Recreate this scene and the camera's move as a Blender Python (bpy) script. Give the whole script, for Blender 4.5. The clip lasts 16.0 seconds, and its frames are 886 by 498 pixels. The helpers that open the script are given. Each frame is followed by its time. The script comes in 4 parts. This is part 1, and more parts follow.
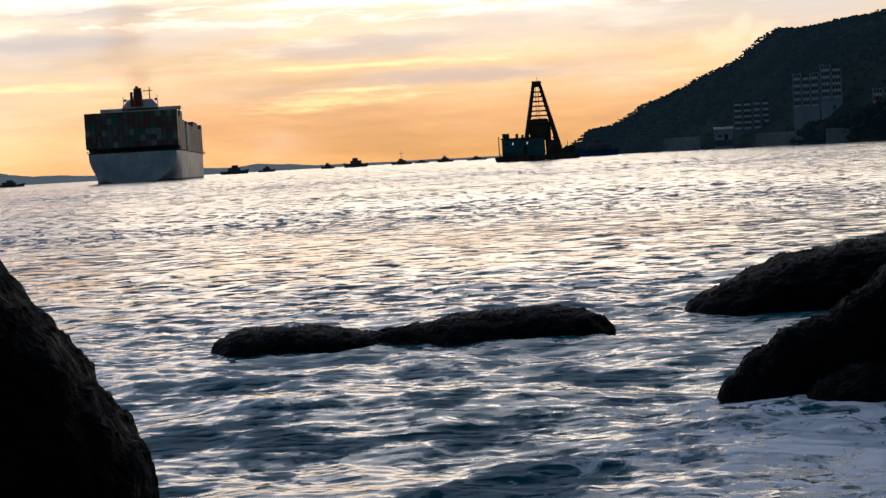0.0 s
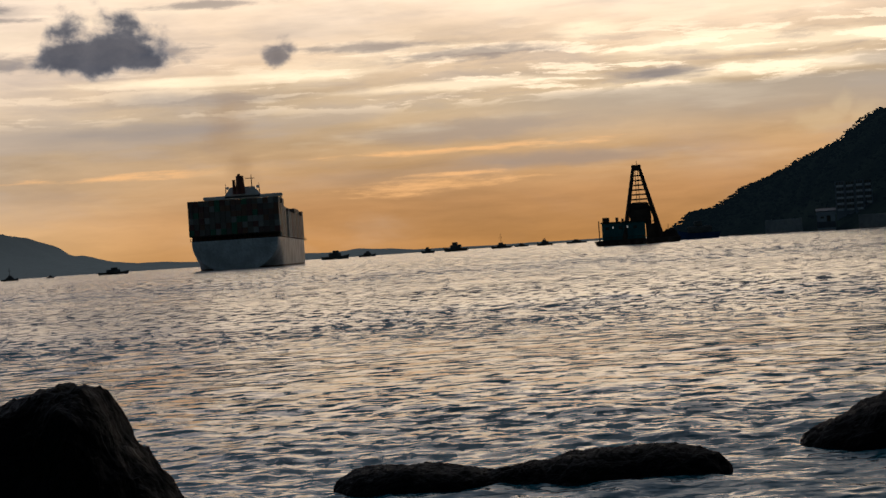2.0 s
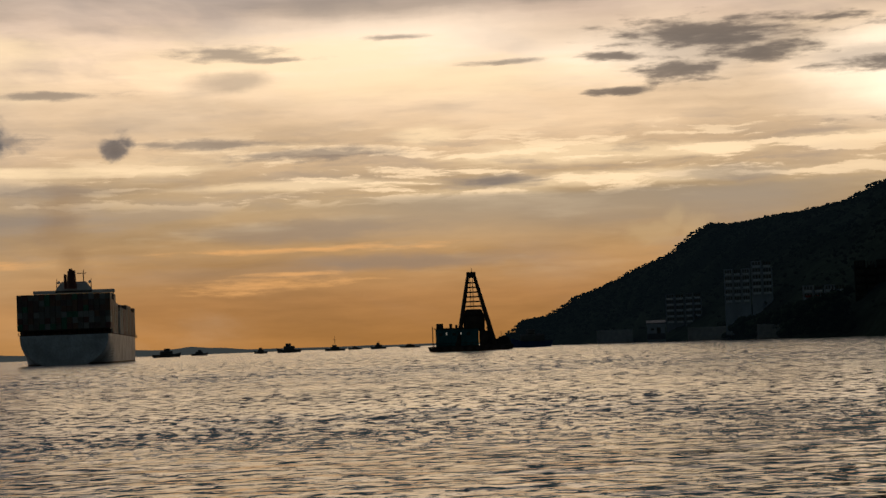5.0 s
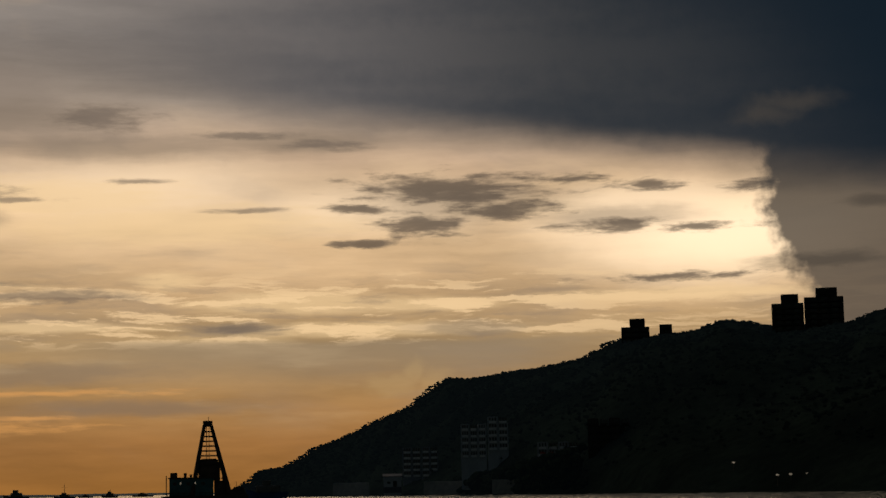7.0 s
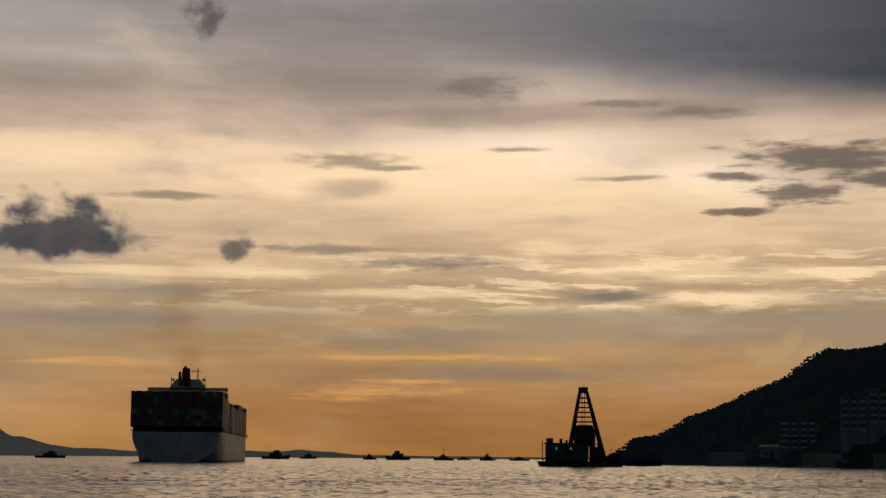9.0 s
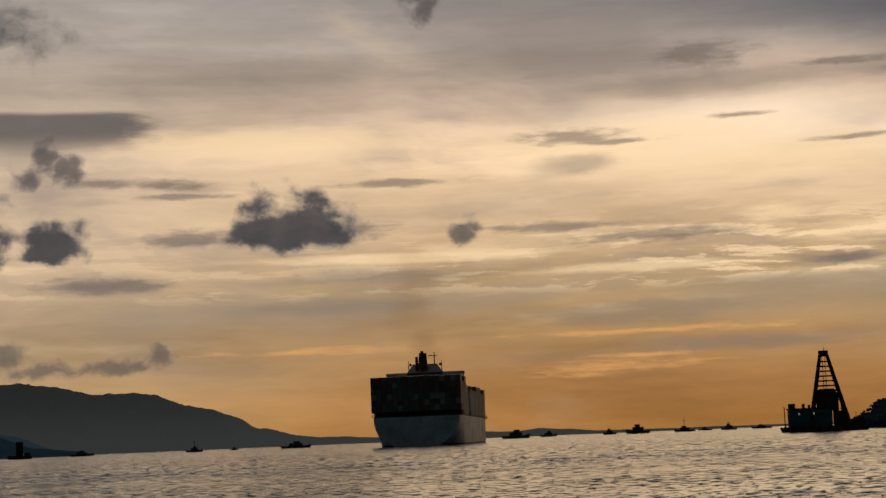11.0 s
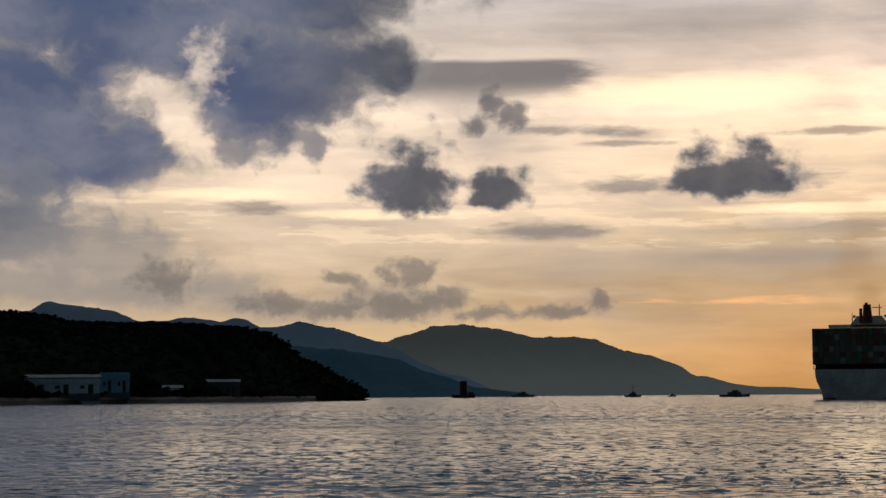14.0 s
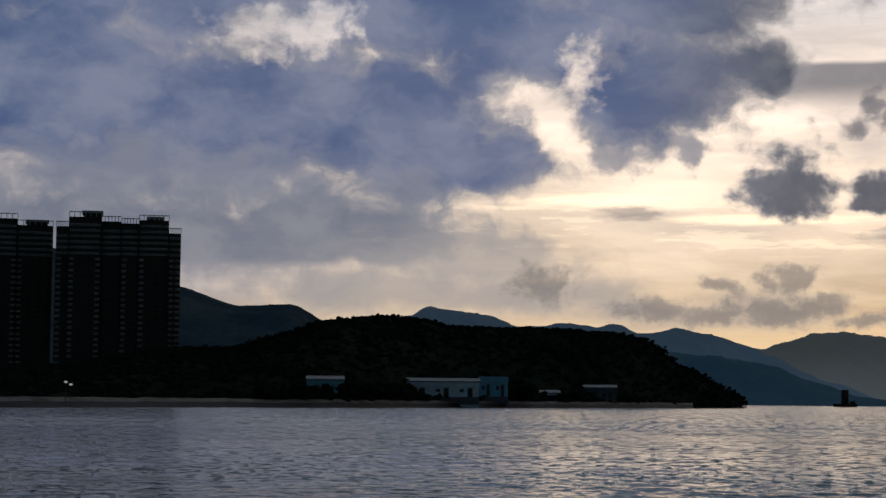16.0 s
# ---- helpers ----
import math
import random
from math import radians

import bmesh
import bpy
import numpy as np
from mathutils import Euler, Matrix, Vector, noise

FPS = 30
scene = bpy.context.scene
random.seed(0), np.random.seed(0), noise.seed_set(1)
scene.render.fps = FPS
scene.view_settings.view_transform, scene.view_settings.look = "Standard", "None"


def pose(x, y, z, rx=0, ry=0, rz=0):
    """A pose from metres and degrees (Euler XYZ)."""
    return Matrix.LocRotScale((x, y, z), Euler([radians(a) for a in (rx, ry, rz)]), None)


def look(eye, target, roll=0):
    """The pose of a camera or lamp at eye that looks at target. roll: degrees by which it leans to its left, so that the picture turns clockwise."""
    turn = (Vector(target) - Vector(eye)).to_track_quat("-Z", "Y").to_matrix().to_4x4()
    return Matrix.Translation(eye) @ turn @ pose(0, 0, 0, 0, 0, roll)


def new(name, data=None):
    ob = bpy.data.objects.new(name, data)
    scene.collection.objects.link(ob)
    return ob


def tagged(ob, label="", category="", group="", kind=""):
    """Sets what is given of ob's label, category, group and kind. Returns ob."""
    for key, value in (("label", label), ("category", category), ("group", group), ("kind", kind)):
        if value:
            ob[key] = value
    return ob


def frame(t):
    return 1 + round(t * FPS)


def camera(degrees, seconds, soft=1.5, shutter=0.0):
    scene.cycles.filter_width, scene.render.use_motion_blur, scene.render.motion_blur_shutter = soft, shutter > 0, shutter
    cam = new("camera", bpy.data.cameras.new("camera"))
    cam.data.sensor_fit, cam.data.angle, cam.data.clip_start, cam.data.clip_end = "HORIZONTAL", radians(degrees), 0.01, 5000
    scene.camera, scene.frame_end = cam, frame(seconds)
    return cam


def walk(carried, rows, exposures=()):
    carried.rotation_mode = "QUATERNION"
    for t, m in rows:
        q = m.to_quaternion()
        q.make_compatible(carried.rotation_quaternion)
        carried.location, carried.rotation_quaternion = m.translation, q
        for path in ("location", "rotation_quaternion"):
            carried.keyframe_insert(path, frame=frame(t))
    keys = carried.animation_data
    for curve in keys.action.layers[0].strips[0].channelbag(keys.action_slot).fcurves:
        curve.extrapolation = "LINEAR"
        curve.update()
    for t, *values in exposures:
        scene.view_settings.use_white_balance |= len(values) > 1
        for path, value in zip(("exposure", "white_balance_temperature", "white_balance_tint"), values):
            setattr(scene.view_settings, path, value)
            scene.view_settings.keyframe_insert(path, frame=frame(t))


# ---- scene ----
def aim(yaw, pitch, roll, eye):
    """A camera pose: bearing clockwise from +y, tilt above the horizon and lean, in degrees."""
    a, e = radians(yaw), radians(pitch)
    way = Vector((math.sin(a) * math.cos(e), math.cos(a) * math.cos(e), math.sin(e)))
    return look(Vector(eye), Vector(eye) + way * 10, roll)


PATH = (
    (0, aim(-0.00, -2.75, -3.27, (0, 0, 2))),
    (0.5, aim(0.51, -2.96, -2.83, (0.03, -0.39, 2.13))),
    (1, aim(-1.25, -1.05, -2.91, (-0.03, -0.44, 2.23))),
    (1.5, aim(-3.19, 0.00, -2.86, (-0.15, -0.36, 2.33))),
    (2, aim(-2.94, 0.02, -3.78, (-0.15, -0.38, 2.67))),
    (2.5, aim(-2.23, 1.63, -3.31, (-0.03, -0.35, 2.91))),
    (3, aim(-1.65, 1.29, -2.87, (0, -0.35, 3.0))),
    (3.2, aim(-0.61, 1.68, -1.80, (0, -0.35, 3.02))),
    (5.3, aim(3.57, 3.53, -2.31, (0, -0.35, 3.02))),
    (5.5, aim(4.78, 4.60, -2.15, (0, -0.35, 3.02))),
    (6, aim(8.38, 5.39, -1.47, (0, -0.35, 3.02))),
    (6.5, aim(10.91, 6.72, -1.24, (0, -0.35, 3.02))),
    (7, aim(10.53, 7.38, -1.19, (0, -0.35, 3.02))),
    (7.5, aim(9.27, 7.58, -0.85, (0, -0.35, 3.02))),
    (8, aim(5.73, 6.64, 0.58, (0, -0.35, 3.02))),
    (8.5, aim(1.60, 6.96, 0.58, (0, -0.35, 3.02))),
    (9, aim(-1.20, 6.45, 0.45, (0, -0.35, 3.02))),
    (9.5, aim(-3.92, 6.40, -0.22, (0, -0.35, 3.02))),
    (9.7, aim(-4.76, 6.34, -0.36, (0, -0.35, 3.02))),
    (11.8, aim(-10.60, 5.72, -2.21, (0, -0.35, 3.02))),
    (12, aim(-11.42, 5.83, -1.82, (0, -0.35, 3.02))),
    (12.5, aim(-14.49, 5.82, -2.12, (0, -0.35, 3.02))),
    (13, aim(-17.32, 5.82, -2.08, (0, -0.35, 3.02))),
    (13.5, aim(-19.89, 5.11, -1.38, (0, -0.35, 3.02))),
    (14, aim(-22.04, 4.52, -0.26, (0, -0.35, 3.02))),
    (14.5, aim(-23.93, 4.22, 0.71, (0, -0.35, 3.02))),
    (15, aim(-26.81, 4.15, 0.77, (0, -0.35, 3.02))),
    (15.5, aim(-30.68, 4.32, 0.40, (0, -0.35, 3.02))),
    (16, aim(-33.73, 4.67, 0.59, (0, -0.35, 3.02))),
)

EXPOSURES = ((0, 1.42, 5250, 10), (0.55, 1.33, 5250, 10), (0.9, 0.65, 5500, 10), (1.2, 0.4, 5600, 10), (2, 0.48, 5750, 10), (2.5, -0.1, 6150, 10), (3, 0.33, 6000, 10), (5.5, -0.04, 6850, 10),
             (6.5, -0.3, 7500, 10), (7.5, -0.3, 7500, 10), (8, -0.36, 7500, 10), (8.5, -0.15, 6900, 10), (9, -0.08, 6700, 10), (12, -0.15, 7000, 10), (12.6, -0.3, 7200, 10), (13, 0.0, 6650, 10), (13.5, 0.42, 6350, 10), (14, 0.5, 6200, 10),
             (14.5, 0.7, 6100, 10), (15, 0.8, 6050, 10), (16, 0.8, 5900, 10))
cam = camera(27.02, 16.0)
walk(cam, PATH, EXPOSURES)


# ---- small helpers ----
def at(az, d, z=0.0):
    """The place at a bearing (degrees clockwise from +y) and a distance."""
    return Vector((d * math.sin(radians(az)), d * math.cos(radians(az)), z))


class Tree:
    """Short-hand for node trees."""

    def __init__(self, nt):
        self.nt = nt
        nt.nodes.clear()

    def add(self, kind, ins=None, **props):
        n = self.nt.nodes.new(kind)
        for k, v in props.items():
            setattr(n, k, v)
        for k, v in (ins or {}).items():
            self.put(n.inputs[k], v)
        return n

    def put(self, sock, v):
        if hasattr(v, "is_output"):
            self.nt.links.new(v, sock)
        else:
            sock.default_value = v

    def math(self, op, a, b=0.0, c=0.0, clamp=False):
        n = self.add("ShaderNodeMath", {0: a, 1: b, 2: c}, operation=op, use_clamp=clamp)
        return n.outputs[0]

    def vec(self, op, a, b=(0, 0, 0), c=(0, 0, 0)):
        n = self.add("ShaderNodeVectorMath", {0: a, 1: b}, operation=op)
        if op == "MULTIPLY_ADD":
            self.put(n.inputs[2], c)
        return n.outputs["Value"] if op in ("LENGTH", "DOT_PRODUCT", "DISTANCE") else n.outputs[0]

    def step(self, v, lo, hi, out0=0.0, out1=1.0):
        n = self.add("ShaderNodeMapRange", {0: v, 1: lo, 2: hi, 3: out0, 4: out1}, interpolation_type="SMOOTHSTEP")
        return n.outputs[0]

    def noise(self, v, scale=1.0, detail=4.0, rough=0.5, dist=0.0):
        return self.add("ShaderNodeTexNoise", {"Vector": v, "Scale": scale, "Detail": detail, "Roughness": rough, "Distortion": dist})

    def ramp(self, v, stops):
        n = self.add("ShaderNodeValToRGB", {0: v})
        el = n.color_ramp.elements
        while len(el) < len(stops):
            el.new(0.5)
        for e, (p, c) in zip(el, stops):
            e.position, e.color = p, (*c, 1) if len(c) == 3 else c
        return n.outputs[0]

    def mix(self, f, a, b, blend="MIX"):
        n = self.add("ShaderNodeMix", data_type="RGBA", blend_type=blend)
        self.put(n.inputs[0], f)
        for s, v in ((6, a), (7, b)):
            self.put(n.inputs[s], v if hasattr(v, "is_output") else (*v, 1))
        return n.outputs[2]


# ---- world: an overcast sunset ----
def build_world():
    w = bpy.data.worlds.new("sunset_sky")
    scene.world = w
    w.use_nodes = True
    t = Tree(w.node_tree)
    way = t.add("ShaderNodeTexCoord").outputs["Generated"]
    xyz = t.add("ShaderNodeSeparateXYZ", {0: way})
    az = t.math("MULTIPLY", t.math("ARCTAN2", xyz.outputs[0], xyz.outputs[1]), 57.2958)
    el = t.math("MULTIPLY", t.math("ARCSINE", xyz.outputs[2]), 57.2958)
    uv = t.add("ShaderNodeCombineXYZ", {0: az, 1: el}).outputs[0]
    half = (0.5, 0.5, 0.5)

    def grain(sx, sy, detail=6.0, rough=0.58, base=None, shift=0.0, dist=0.0):
        """Cloud texture round 0, by cells to a degree of bearing and of elevation."""
        p = t.vec("MULTIPLY_ADD", base or uv, (sx, sy, 0), (shift, shift * 0.7, shift))
        return t.math("SUBTRACT", t.noise(p, 1.0, detail, rough, dist).outputs[0], 0.5)

    # slow and fine wandering of the cloud edges
    warp_a = t.vec("SUBTRACT", t.noise(t.vec("MULTIPLY", uv, (0.2, 0.9, 0)), 1.0, 4.0, 0.55).outputs[1], half)
    warp_b = t.vec("SUBTRACT", t.noise(uv, 1.1, 6.0, 0.62).outputs[1], half)
    warp_c = t.vec("SUBTRACT", t.noise(uv, 0.5, 3.0, 0.5).outputs[1], half)
    soft = t.vec("MULTIPLY_ADD", warp_b, (0.7, 0.22, 0), t.vec("MULTIPLY_ADD", warp_a, (2.2, 0.5, 0), uv))
    drawn = t.vec("MULTIPLY_ADD", warp_a, (1.6, 0.22, 0), uv)
    puffy = t.vec("MULTIPLY_ADD", warp_b, (0.35, 0.3, 0), t.vec("MULTIPLY_ADD", warp_c, (0.7, 0.5, 0), uv))
    billow = t.vec("MULTIPLY_ADD", warp_b, (0.5, 0.4, 0), t.vec("MULTIPLY_ADD", warp_c, (1.6, 1.1, 0), uv))

    def field(base, clouds, blend=0.25, flat=False):
        """The distance to the nearest of some clouds, 1 at the rim: bearing, elevation, half width, half height. flat: a level foot."""
        out = None
        for a, e, wd, ht in clouds:
            p = t.vec("MULTIPLY_ADD", base, (1 / wd, 1 / ht, 0), (-a / wd, -e / ht, 0))
            if flat:
                p = t.vec("MAXIMUM", p, t.vec("MULTIPLY", p, (-1.0, -2.4, 0)))
            d = t.vec("LENGTH", p)
            out = d if out is None else t.add("ShaderNodeMath", {0: out, 1: d, 2: blend}, operation="SMOOTH_MIN").outputs[0]
        return out

    def density(r, n, amount, swell=1.25):
        return t.math("ADD", t.math("SUBTRACT", swell, r), t.math("MULTIPLY", n, amount))

    def veil_over(sky, dens, lo, hi, most, rim, core=None):
        """Lays a cloud over the sky, thin at its rim."""
        tone = t.mix(t.step(dens, lo, hi * 1.6), rim, core) if core else rim
        return t.mix(t.step(dens, lo, hi, 0.0, most), sky, tone)

    # the layer above all, by elevation: warm round the sun, greyer to the south
    high = t.math("DIVIDE", el, 30.0, clamp=True)
    warm = t.ramp(high, [(0.0, (0.40, 0.180, 0.048)), (0.05, (0.42, 0.205, 0.072)), (0.10, (0.45, 0.265, 0.118)), (0.15, (0.48, 0.33, 0.18)), (0.20, (0.64, 0.44, 0.26)),
                         (0.285, (1.0, 0.725, 0.47)), (0.34, (0.70, 0.52, 0.39)), (0.40, (0.42, 0.355, 0.315)), (0.47, (0.335, 0.305, 0.30)), (0.56, (0.26, 0.245, 0.245)), (0.75, (0.20, 0.19, 0.19)), (1.0, (0.20, 0.21, 0.235))])
    cool = t.ramp(high, [(0.0, (0.46, 0.28, 0.11)), (0.06, (0.49, 0.33, 0.17)), (0.13, (0.51, 0.37, 0.24)), (0.22, (0.62, 0.47, 0.335)), (0.31, (0.68, 0.53, 0.40)),
                         (0.42, (0.47, 0.415, 0.37)), (0.6, (0.29, 0.30, 0.32)), (1.0, (0.19, 0.26, 0.33))])
    sky = t.mix(t.step(az, -6.0, -26.0), warm, cool)
    sky = t.mix(t.step(az, -31.0, -47.0, 0.0, 0.75), sky, (0.20, 0.19, 0.20))
    broad = t.noise(t.vec("MULTIPLY", soft, (0.06, 0.42, 0)), 1.0, 3.0, 0.5).outputs[0]
    lit = t.math("ADD", t.step(broad, 0.3, 0.7, 0.80, 1.16), t.math("ADD", t.math("MULTIPLY", grain(0.16, 1.3, 5.0, 0.55, drawn), 0.34), t.math("MULTIPLY", grain(0.5, 3.4, 6.0, 0.6, soft, 4.0), 0.30)))
    sky = t.vec("SCALE", sky)
    t.put(sky.node.inputs["Scale"], lit)
    # wide soft grey swathes
    swathe = t.math("MULTIPLY", grain(0.13, 0.34, 5.0, 0.5, t.vec("MULTIPLY_ADD", t.add("ShaderNodeCombineXYZ", {0: 0.0, 1: az}).outputs[0], (0, 0.22, 0), soft), 14.0), t.step(el, 3.0, 8.0, 0.4, 1.0))
    sky = t.mix(t.step(swathe, 0.0, 0.17, 0.0, 0.5), sky, (0.30, 0.255, 0.235))
    sky = t.mix(t.step(swathe, -0.02, -0.2, 0.0, 0.35), sky, (0.86, 0.66, 0.46))

    # thin drawn-out sheets
    sheet = grain(0.11, 0.75, 5.0, 0.55, drawn, 2.0)
    calm = t.math("MULTIPLY", t.step(el, 1.5, 3.5), t.step(el, 11.5, 8.0))
    sky = t.mix(t.math("MULTIPLY", t.step(sheet, 0.0, 0.16), t.math("MULTIPLY", calm, 0.36)), sky, (0.34, 0.275, 0.225))
    sky = t.mix(t.math("MULTIPLY", t.step(sheet, -0.03, -0.18), t.math("MULTIPLY", calm, t.step(az, -26.0, -4.0, 0.12, 0.32))), sky, (1.0, 0.76, 0.47))

    # glow of the hidden sun
    sun = t.vec("LENGTH", t.vec("MULTIPLY_ADD", soft, (1 / 5.5, 1 / 1.7, 0), (-19.2 / 5.5, -7.6 / 1.7, 0)))
    sky = t.mix(t.step(sun, 1.4, 0.1, 0.0, 0.88), sky, (1.5, 1.22, 0.92))
    bright = field(soft, ((0.8, 9.35, 6.0, 1.15), (8.0, 8.7, 5.0, 0.9), (16.5, 8.5, 3.5, 0.8)))
    sky = t.mix(t.step(bright, 1.35, 0.1, 0.0, 0.75), sky, (1.15, 0.92, 0.69))
    # lit bands, low and orange, higher and cream
    wisps = grain(0.6, 4.5, 6.0, 0.6, drawn, 7.0)
    low_lit = density(field(drawn, ((-3.3, 2.07, 2.9, 0.2), (-12.4, 2.85, 3.4, 0.12), (-1.6, 3.1, 4.2, 0.14), (-4.2, 1.75, 1.6, 0.1), (-2.4, 2.3, 1.6, 0.07))), wisps, 3.6, 1.0)
    sky = veil_over(sky, low_lit, -0.2, 1.1, 0.6, (0.86, 0.43, 0.15))
    cream = density(field(drawn, ((6.1, 5.75, 3.2, 0.34), (1.95, 6.45, 1.2, 0.3), (8.3, 4.95, 4.4, 0.22), (-2.0, 5.06, 3.5, 0.16), (-9.7, 5.64, 4.4, 0.15), (9.6, 5.7, 3.0, 0.22),
                                  (17.8, 5.8, 4.4, 0.22), (2.0, 8.2, 5.3, 0.6), (-1.85, 9.0, 4.6, 0.6), (-13.5, 9.3, 4.6, 0.5), (-29.0, 6.2, 2.5, 0.2), (-24.0, 5.6, 3.0, 0.16))), wisps, 1.2)
    sky = veil_over(sky, cream, -0.2, 0.85, 0.6, (1.02, 0.76, 0.46))
    # fine bright and dark threads in the lit layer
    thread = grain(0.30, 2.6, 7.0, 0.62, t.vec("MULTIPLY_ADD", warp_b, (0.8, 0.2, 0), drawn), 1.0, 0.2)
    reach = t.math("MULTIPLY", t.math("MULTIPLY", t.step(el, 4.2, 4.8), t.step(el, 7.2, 5.8)), t.math("MULTIPLY", t.step(az, -12.0, 3.0, 0.3, 1.0), t.step(az, 20.0, 12.0, 0.4, 1.0)))
    sky = t.mix(t.math("MULTIPLY", t.math("MULTIPLY", t.step(thread, 0.005, 0.085), reach), 0.68), sky, (1.08, 0.80, 0.50))
    sky = t.mix(t.math("MULTIPLY", t.math("MULTIPLY", t.step(thread, -0.03, -0.15), reach), 0.45), sky, (0.36, 0.27, 0.20))
    # a level grey bank with a clean upper edge
    bank_el = t.add("ShaderNodeSeparateXYZ", {0: t.vec("MULTIPLY_ADD", warp_a, (0, 0.35, 0), uv)}).outputs[1]
    bank = t.math("MULTIPLY", t.math("MULTIPLY", t.step(bank_el, 4.72, 4.48), t.step(bank_el, 2.9, 4.3)), t.math("MULTIPLY", t.step(az, -4.0, 3.0), t.step(az, 17.0, 12.0)))
    sky = t.mix(t.math("MULTIPLY", bank, 0.62), sky, (0.335, 0.265, 0.195))
    # thin grey layers
    veil = density(field(soft, ((11.2, 8.8, 3.4, 0.7), (16.0, 8.3, 2.5, 0.3), (-12.2, 4.2, 3.2, 0.26), (-18.8, 5.04, 1.8, 0.27), (-10.5, 5.1, 3.0, 0.2), (-24.0, 2.9, 2.2, 0.6),
                                (-27.3, 2.6, 2.2, 0.5), (-16.05, 8.0, 1.2, 0.22), (-4.1, 8.28, 1.25, 0.3), (5.8, 10.74, 2.6, 0.3), (4.0, 5.0, 1.5, 0.2), (11.3, 4.95, 1.8, 0.2),
                                (-2.0, 3.7, 3.5, 0.3), (1.0, 2.6, 3.5, 0.25), (-5.0, 11.5, 5.0, 0.6), (0.5, 10.6, 4.0, 0.4), (-14.0, 11.5, 4.0, 0.5))), wisps, 0.8)
    sky = veil_over(sky, veil, -0.3, 0.9, 0.5, (0.235, 0.195, 0.165))
    smoke = density(field(soft, ((-9.05, 3.0, 0.5, 0.7), (-9.3, 4.3, 0.75, 1.1))), grain(1.2, 1.2), 0.9)
    sky = veil_over(sky, smoke, -0.3, 1.2, 0.34, (0.24, 0.13, 0.055))
    # lens clouds, drawn out by the wind: dark ones before the glow, pale ones elsewhere
    tatter = grain(0.75, 3.4, 7.0, 0.62, drawn, 11.0)
    lens = density(field(drawn, ((10.7, 9.22, 2.9, 0.46), (12.6, 8.58, 1.5, 0.34), (14.2, 9.45, 1.2, 0.16), (9.8, 8.1, 1.4, 0.42), (11.6, 8.9, 1.6, 0.3), (7.85, 8.67, 0.95, 0.17), (7.95, 7.57, 0.9, 0.15), (15.8, 7.97, 1.5, 0.22),
                                 (17.05, 9.22, 1.2, 0.18), (18.6, 7.86, 1.5, 0.15), (17.6, 6.35, 2.6, 0.13), (20.0, 9.1, 0.8, 0.2)), 0.4), tatter, 3.4)
    sky = veil_over(sky, lens, -0.1, 0.85, 0.84, (0.22, 0.175, 0.14), (0.10, 0.082, 0.074))
    pale_lens = density(field(drawn, ((-5.0, 6.40, 1.9, 0.17), (-1.6, 6.02, 2.5, 0.2), (-0.06, 11.47, 1.45, 0.36), (-4.1, 9.17, 1.4, 0.25), (-2.75, 8.94, 1.2, 0.10), (0.95, 9.52, 0.9, 0.09),
                                      (4.3, 8.65, 1.1, 0.09), (-9.75, 7.95, 1.7, 0.14), (4.4, 10.95, 1.35, 0.15), (6.96, 10.66, 1.35, 0.15), (-18.9, 5.05, 1.75, 0.26), (-16.3, 7.75, 1.6, 0.10),
                                      (-16.2, 6.42, 1.7, 0.26), (-10.9, 6.6, 0.9, 0.25), (-18.9, 8.15, 1.1, 0.14), (4.1, 5.05, 1.2, 0.16), (-16.6, 8.1, 1.2, 0.2), (-27.9, 5.8, 1.0, 0.25)), 0.3), tatter, 3.0)
    sky = veil_over(sky, pale_lens, -0.15, 0.9, 0.66, (0.24, 0.195, 0.165), (0.155, 0.13, 0.12))
    # the pale cumulus standing behind the north hill
    puff = grain(1.5, 1.7, 7.0, 0.6, puffy, 3.0)
    tuft = grain(1.1, 1.3, 5.0, 0.52, puffy, 3.0)
    pale = density(field(puffy, ((9.55, 3.65, 0.42, 0.42), (8.9, 3.2, 0.9, 0.4), (10.2, 3.3, 0.9, 0.5))), tuft, 1.6, 1.15)
    sky = veil_over(sky, pale, -0.1, 0.8, 0.24, (0.66, 0.47, 0.24))
    # the heavy deck to the north and its ragged column
    rise = t.math("ADD", t.add("ShaderNodeSeparateXYZ", {0: soft}).outputs[1], t.math("MULTIPLY", az, 0.133))
    deck = t.math("MULTIPLY", t.step(rise, 11.4, 13.3), t.step(az, -7.0, 9.0, 0.0, 1.0))
    edge = t.add("ShaderNodeSeparateXYZ", {0: t.vec("MULTIPLY_ADD", t.vec("SUBTRACT", t.noise(uv, 1.35, 4.0, 0.55).outputs[1], half), (1.5, 1.15, 0), puffy)}).outputs[0]
    lean = t.math("MULTIPLY", t.math("MINIMUM", t.math("SUBTRACT", el, 8.1), 0.0), 0.55)
    column = t.math("MULTIPLY", t.step(t.math("ADD", edge, lean), 20.15, 20.85), t.step(az, 18.0, 20.0, 0.0, 0.92))
    sky = t.mix(column, sky, t.mix(t.step(el, 5.0, 8.5), (0.135, 0.112, 0.095), t.mix(t.step(broad, 0.35, 0.65), (0.056, 0.054, 0.056), (0.088, 0.08, 0.076))))
    side = t.step(az, 4.0, 16.0)
    grey = t.mix(t.step(t.math("ADD", broad, t.math("MULTIPLY", puff, 0.25)), 0.33, 0.67), t.mix(side, (0.110, 0.115, 0.136), (0.036, 0.045, 0.060)), t.mix(side, (0.155, 0.153, 0.17), (0.055, 0.061, 0.073)))
